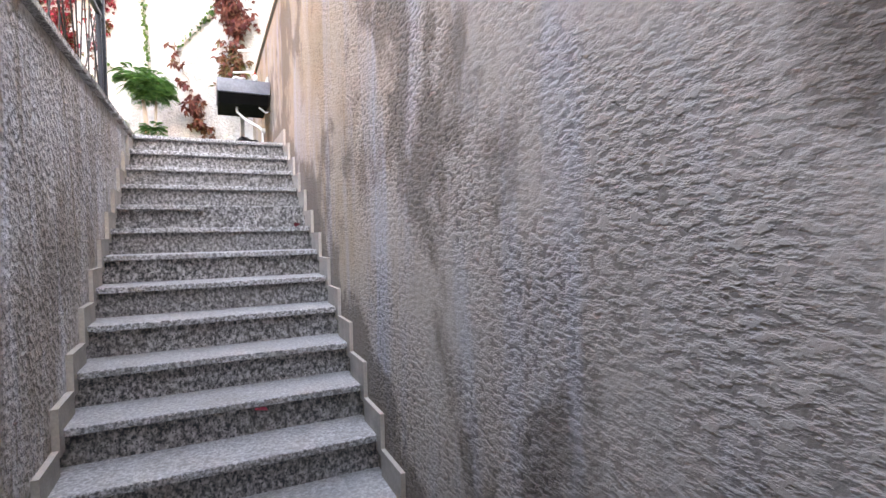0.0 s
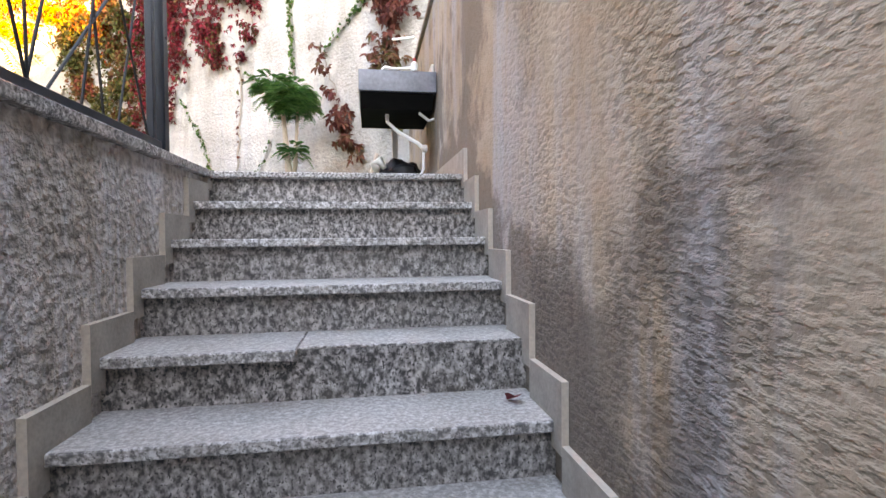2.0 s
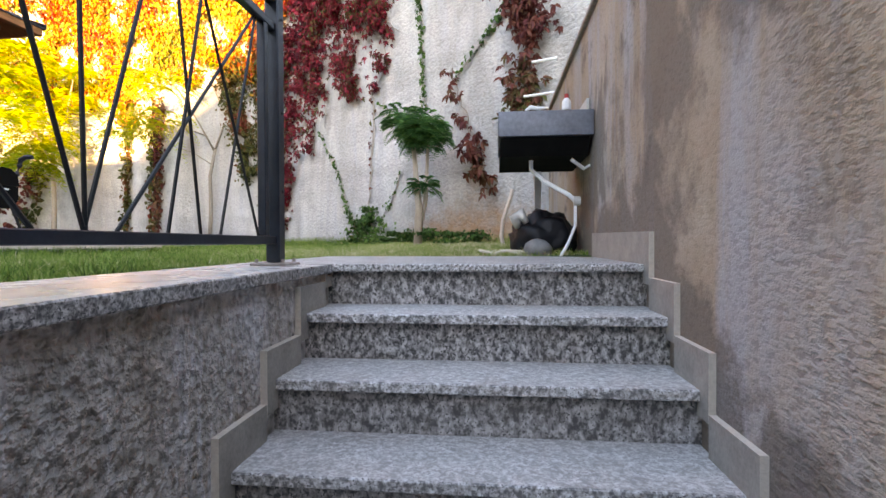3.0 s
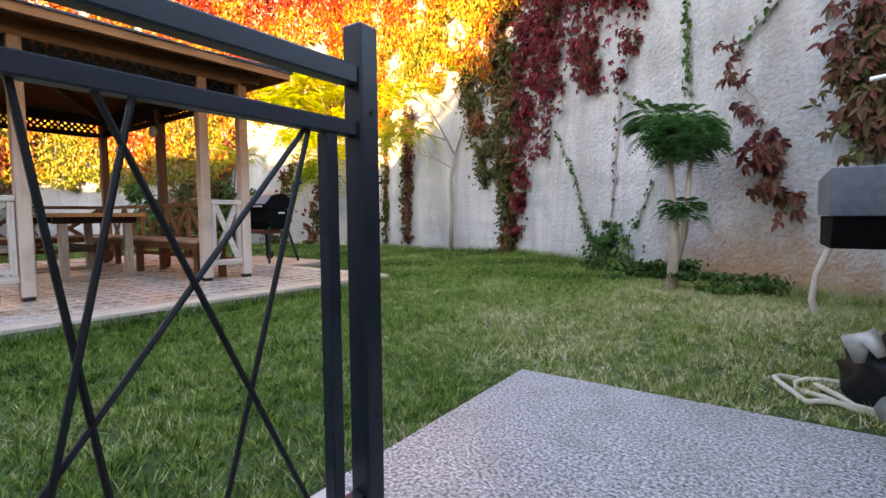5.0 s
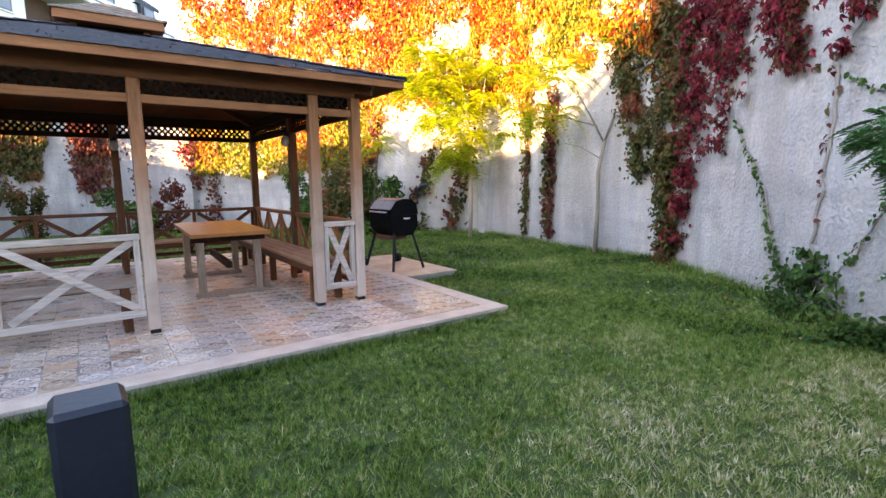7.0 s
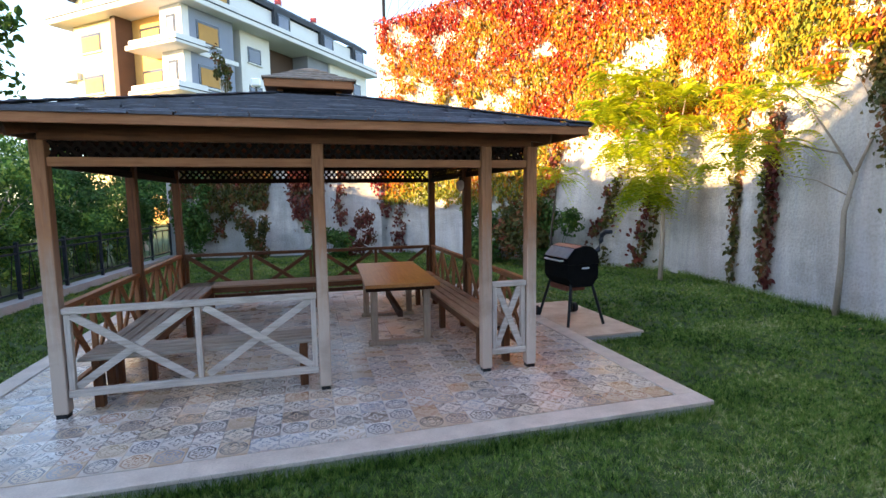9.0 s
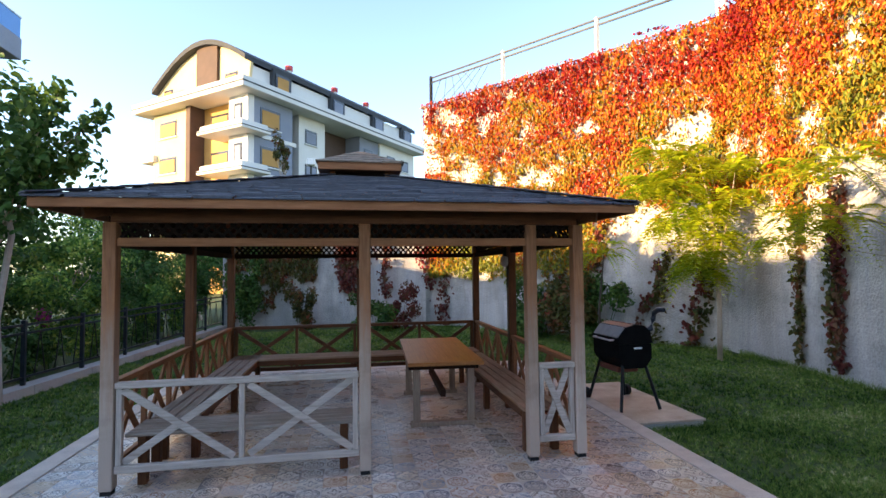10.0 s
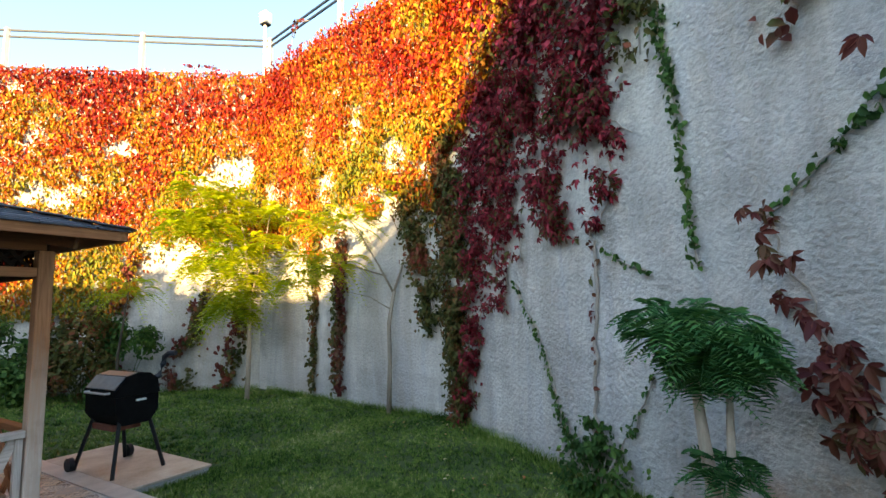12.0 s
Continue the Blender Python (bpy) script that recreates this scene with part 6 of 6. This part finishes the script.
M_FALLEN = leaves("dry_fallen_leaves", ((0.0, (0.30, 0.05, 0.03)), (0.4, (0.42, 0.22, 0.08)), (0.7, (0.55, 0.42, 0.24)), (1.0, (0.62, 0.55, 0.42))), 0.6, 3.0, 0.0)
for k in range(46):
    s_, off = RNG.uniform(-0.2, 4.6), 0.2 + 1.5 * RNG.random() ** 1.6
    x, y, _ = W1.at(s_, 0, off)
    ob = leaf_mesh("fallen_leaf", np.array([(x, y, lawn_z(x, y) + 0.042)]), np.array([(0.0, 0.0, 1.0)]), RNG.uniform(0.03, 0.05), M_FALLEN, hang=0.0, jitter=0.3)
    tagged(ob, "small dry fallen leaf lying on the lawn", "leaf", "fallen leaves on the lawn")


# ---- grass ----
def grass(name, x0, x1, y0, y1, count, tall, wide, label):
    tc = count // 12
    tx, ty = RNG.uniform(x0, x1, tc), RNG.uniform(y0, y1, tc)
    which = RNG.integers(0, tc, count)
    ox_, oy_ = RNG.normal(size=count) * 0.016, RNG.normal(size=count) * 0.016
    x, y = tx[which] + ox_, ty[which] + oy_
    th = RNG.uniform(0.55, 1.45, tc)[which]
    lx, ly = x - GM.translation.x, y - GM.translation.y
    a = radians(90 + TILT)
    u, v = lx * math.cos(a) + ly * math.sin(a), -lx * math.sin(a) + ly * math.cos(a)
    keep = ~((u > FX0 - 0.01) & (u < FX1 + 0.01) & (v > FY0 - 0.01) & (v < FY1 + 0.01))
    keep &= ~((u > FX1 - 0.05) & (u < FX1 + 0.87) & (v > 0.77) & (v < 2.73))
    keep &= ~((x > -0.985) & (x < 0.8) & (y < 6.40))
    keep &= ~((x > -0.97) & (y < 5.3))
    for f in (W1, W2, W3):
        keep &= ((x - f.a.x) * f.n.x + (y - f.a.y) * f.n.y) > 0.01
    keep &= (x > -16.9) & (y > 0.62 + (-8.6 - x) * 0.137)
    x, y, th, ox_, oy_ = x[keep], y[keep], th[keep], ox_[keep], oy_[keep]
    z = np.array([lawn_z(p, q) for p, q in zip(x, y)])
    n = len(x)
    clump = np.array([noise.noise((p * 4.5, q * 4.5, 0)) for p, q in zip(x, y)])
    h = tall * (0.55 + 0.75 * RNG.random(n)) * (1.0 + 0.6 * clump) * th
    a = RNG.uniform(0, 2 * math.pi, n)
    dx, dy = np.cos(a), np.sin(a)
    lean = RNG.normal(size=(n, 2)) * h[:, None] * 0.4 + np.column_stack([ox_, oy_]) * 0.9
    w = wide * RNG.uniform(0.7, 1.3, n)
    base = np.column_stack([x, y, z - 0.004])
    side = np.column_stack([dx, dy, 0 * x]) * w[:, None]
    tip = base + np.column_stack([lean, h])
    v3 = np.stack([base - side, base + side, tip], 1)
    ob = fast_mesh(name, v3, ((0, 1, 2),), n, M_GRASS)
    return tagged(ob, label, "grass", "", "stuff")


grass("grass", -4.3, 0.8, 4.4, 10.0, 270000, 0.036, 0.0036, "short green lawn grass with dry pale patches")
grass("grass", -6.0, 0.6, 8.5, 13.2, 125000, 0.040, 0.0045, "short green lawn grass along the garden wall")
grass("grass", -17.0, -5.3, 0.5, 13.6, 300000, 0.045, 0.008, "short green lawn grass round the patio")
grass("grass", -4.6, -0.95, -1.0, 4.6, 90000, 0.032, 0.0036, "short green lawn grass beside the stair wall")
# longer tufts along the slab and the walls
def tufts(line, count, tall, label):
    (xa, ya), (xb, yb), spread = line
    f = RNG.random(count)
    x, y = xa + (xb - xa) * f + RNG.normal(size=count) * spread, ya + (yb - ya) * f + RNG.normal(size=count) * spread
    a = RNG.uniform(0, 2 * math.pi, count)
    h = tall * (0.4 + RNG.random(count))
    base = np.column_stack([x, y, [lawn_z(p, q) - 0.004 for p, q in zip(x, y)]])
    side = np.column_stack([np.cos(a), np.sin(a), 0 * a]) * 0.004
    tip = base + np.column_stack([RNG.normal(size=(count, 2)) * h[:, None] * 0.4, h])
    ob = fast_mesh("grass_tufts", np.stack([base - side, base + side, tip], 1), ((0, 1, 2),), count, M_GRASS)
    return tagged(ob, label, "grass", "", "stuff")


def slab_xy(u, v):
    p = GM @ Vector((u, v, 0))
    return p.x, p.y


tufts((slab_xy(FX0, FY0 - 0.03), slab_xy(FX1, FY0 - 0.03), 0.025), 9000, 0.09, "longer grass along the patio edge")
tufts((slab_xy(FX1 + 0.03, FY0), slab_xy(FX1 + 0.03, 0.75), 0.02), 1500, 0.06, "longer grass along the patio side")
tufts((slab_xy(FX1, 0.75), slab_xy(FX1 + 0.88, 0.75), 0.02), 900, 0.06, "longer grass along the barbecue pad")
tufts((slab_xy(FX1 + 0.89, 0.75), slab_xy(FX1 + 0.89, 2.7), 0.02), 1500, 0.06, "longer grass along the end of the pad")
for f, n_ in ((W1, 5000), (W2, 4000), (W3, 4000)):
    tufts((f.at(0, 0, 0.10)[:2], f.at(f.length * 0.9, 0, 0.10)[:2], 0.05), n_, 0.13, "longer grass and weeds at the foot of the wall")


# ---- patterned patio tiles ----
def tile_material(name, joined):
    """Cement tiles with rosettes, stars and frames; pattern and colours differ from tile to tile."""
    n = Nodes(name)
    if joined:
        sc = n.add("VectorMath")
        sc.operation = "SCALE"
        sc.inputs["Scale"].default_value = 1 / 0.2
        n.link(n.add("TexCoord").outputs["Object"], sc.inputs[0])
        fl, fr = n.add("VectorMath"), n.add("VectorMath")
        fl.operation, fr.operation = "FLOOR", "FRACTION"
        n.link(sc.outputs[0], fl.inputs[0])
        n.link(sc.outputs[0], fr.inputs[0])
        wn = n.add("TexWhiteNoise")
        n.link(fl.outputs[0], wn.inputs["Vector"])
        rnd = wn.outputs["Value"]
        sub = n.add("VectorMath")
        sub.operation = "SUBTRACT"
        sub.inputs[1].default_value = (0.5, 0.5, 0.5)
        n.link(fr.outputs[0], sub.inputs[0])
        vec = sub.outputs[0]
    else:
        sc = n.add("VectorMath")
        sc.operation = "SCALE"
        sc.inputs["Scale"].default_value = 1 / 0.2
        n.link(n.add("TexCoord").outputs["Object"], sc.inputs[0])
        vec = sc.outputs[0]
        rnd = n.add("ObjectInfo").outputs["Random"]
    sep = n.add("SeparateXYZ")
    n.link(vec, sep.inputs[0])
    x, y = sep.outputs[0], sep.outputs[1]
    ax, ay = n.math("ABSOLUTE", x), n.math("ABSOLUTE", y)
    d = n.math("SQRT", n.math("ADD", n.math("MULTIPLY", x, x), n.math("MULTIPLY", y, y)))
    ang = n.math("ARCTAN2", y, x)
    r2 = n.math("FRACT", n.math("MULTIPLY", rnd, 17.13))
    r3 = n.math("FRACT", n.math("MULTIPLY", rnd, 91.7))
    def line(value, at, half):
        return n.math("LESS_THAN", n.math("ABSOLUTE", n.math("SUBTRACT", value, at)), half)

    def both(*masks):
        m = masks[0]
        for k in masks[1:]:
            m = n.math("MAXIMUM", m, k)
        return m

    square = n.math("MAXIMUM", ax, ay)
    diamond = n.math("ADD", ax, ay)
    octagon = n.math("MAXIMUM", square, n.math("MULTIPLY", diamond, 0.707))
    cx, cy = n.math("SUBTRACT", 0.5, ax), n.math("SUBTRACT", 0.5, ay)
    corner = n.math("SQRT", n.math("ADD", n.math("MULTIPLY", cx, cx), n.math("MULTIPLY", cy, cy)))
    wave8, wave4 = n.math("COSINE", n.math("MULTIPLY", ang, 8.0)), n.math("COSINE", n.math("MULTIPLY", ang, 4.0))
    flower = n.math("MULTIPLY_ADD", wave8, 0.055, d)
    star = n.math("MULTIPLY_ADD", wave4, -0.075, d)
    rosette = both(line(octagon, 0.40, 0.034), line(flower, 0.25, 0.042), line(star, 0.13, 0.03), n.math("LESS_THAN", d, 0.05))
    stars = both(line(star, 0.17, 0.045), line(corner, 0.24, 0.034), line(corner, 0.34, 0.022), n.math("LESS_THAN", corner, 0.10))
    rings = both(line(d, 0.43, 0.032), line(d, 0.35, 0.018), line(star, 0.30, 0.03), line(diamond, 0.20, 0.03))
    lace = both(line(n.math("MULTIPLY_ADD", wave8, 0.03, corner), 0.34, 0.04), line(flower, 0.14, 0.035), line(octagon, 0.47, 0.02), n.math("LESS_THAN", corner, 0.13))
    k1, k2, k3 = n.math("LESS_THAN", r2, 0.3), n.math("LESS_THAN", r2, 0.55), n.math("LESS_THAN", r2, 0.8)
    mask = n.mix(k3, lace, rings)
    mask = n.mix(k2, mask, stars)
    mask = n.mix(k1, mask, rosette)
    tone = n.ramp(rnd, ((0.0, (0.10, 0.12, 0.16)), (0.18, (0.24, 0.29, 0.36)), (0.34, (0.07, 0.065, 0.07)), (0.5, (0.40, 0.19, 0.10)), (0.62, (0.13, 0.14, 0.15)), (0.76, (0.44, 0.32, 0.20)), (0.88, (0.20, 0.15, 0.13))), True)
    pale = n.ramp(r3, ((0.0, (0.80, 0.73, 0.66)), (0.35, (0.72, 0.68, 0.65)), (0.6, (0.76, 0.62, 0.47)), (0.8, (0.60, 0.42, 0.28)), (1.0, (0.50, 0.47, 0.45))))
    swap = n.math("LESS_THAN", n.math("FRACT", n.math("MULTIPLY", rnd, 43.7)), 0.12)
    mask = n.math("ABSOLUTE", n.math("SUBTRACT", swap, mask))
    inner = n.mix(mask, pale, tone)
    border = n.math("GREATER_THAN", square, 0.485)
    col = n.mix(n.math("MULTIPLY", border, 0.7), inner, pale)
    worn = n.noise(n.place(), 3.5, 5, 0.6)
    col = n.mix(n.math("MULTIPLY_ADD", worn, 0.7, -0.16), col, (0.52, 0.37, 0.275))
    earth = n.noise(n.place(), 0.9, 5, 0.6)
    col = n.mix(n.ramp(earth, ((0.40, (0, 0, 0)), (0.72, (0.6, 0.6, 0.6)))), col, (0.40, 0.26, 0.18))
    return n.finish(col, n.math("MULTIPLY_ADD", worn, 0.35, 0.12))


M_TILE, M_TILES = tile_material("patterned_cement_tile", False), tile_material("patterned_cement_tiles", True)
TS = 0.2
tile_mesh = bpy.data.meshes.new("tile")
bm = box((-TS / 2 + 0.0015, -TS / 2 + 0.0015, -0.011), (TS / 2 - 0.0015, TS / 2 - 0.0015, 0.0), 0.001)
bm.to_mesh(tile_mesh)
bm.free()
tile_mesh.materials.append(M_TILE)
nx, ny = 28, 28
ox, oy = FX0 + EDGE + 0.025, FY0 + EDGE + 0.01
rest = bmesh.new()
for j in range(ny):
    for i in range(nx):
        u, v = ox + (i + 0.5) * TS, oy + (j + 0.5) * TS
        if j < 11:
            share("tile", tile_mesh, slab, pose(u, v, 0.0006 * RNG.normal()))
        else:
            add_box(rest, ((i * TS + 0.0015), (j * TS + 0.0015), -0.011), ((i + 1) * TS - 0.0015, (j + 1) * TS - 0.0015, 0.0))
rt = part("tiles", rest, M_TILES, slab)
rt.location = (ox, oy, 0)
rt["kind"] = "stuff"
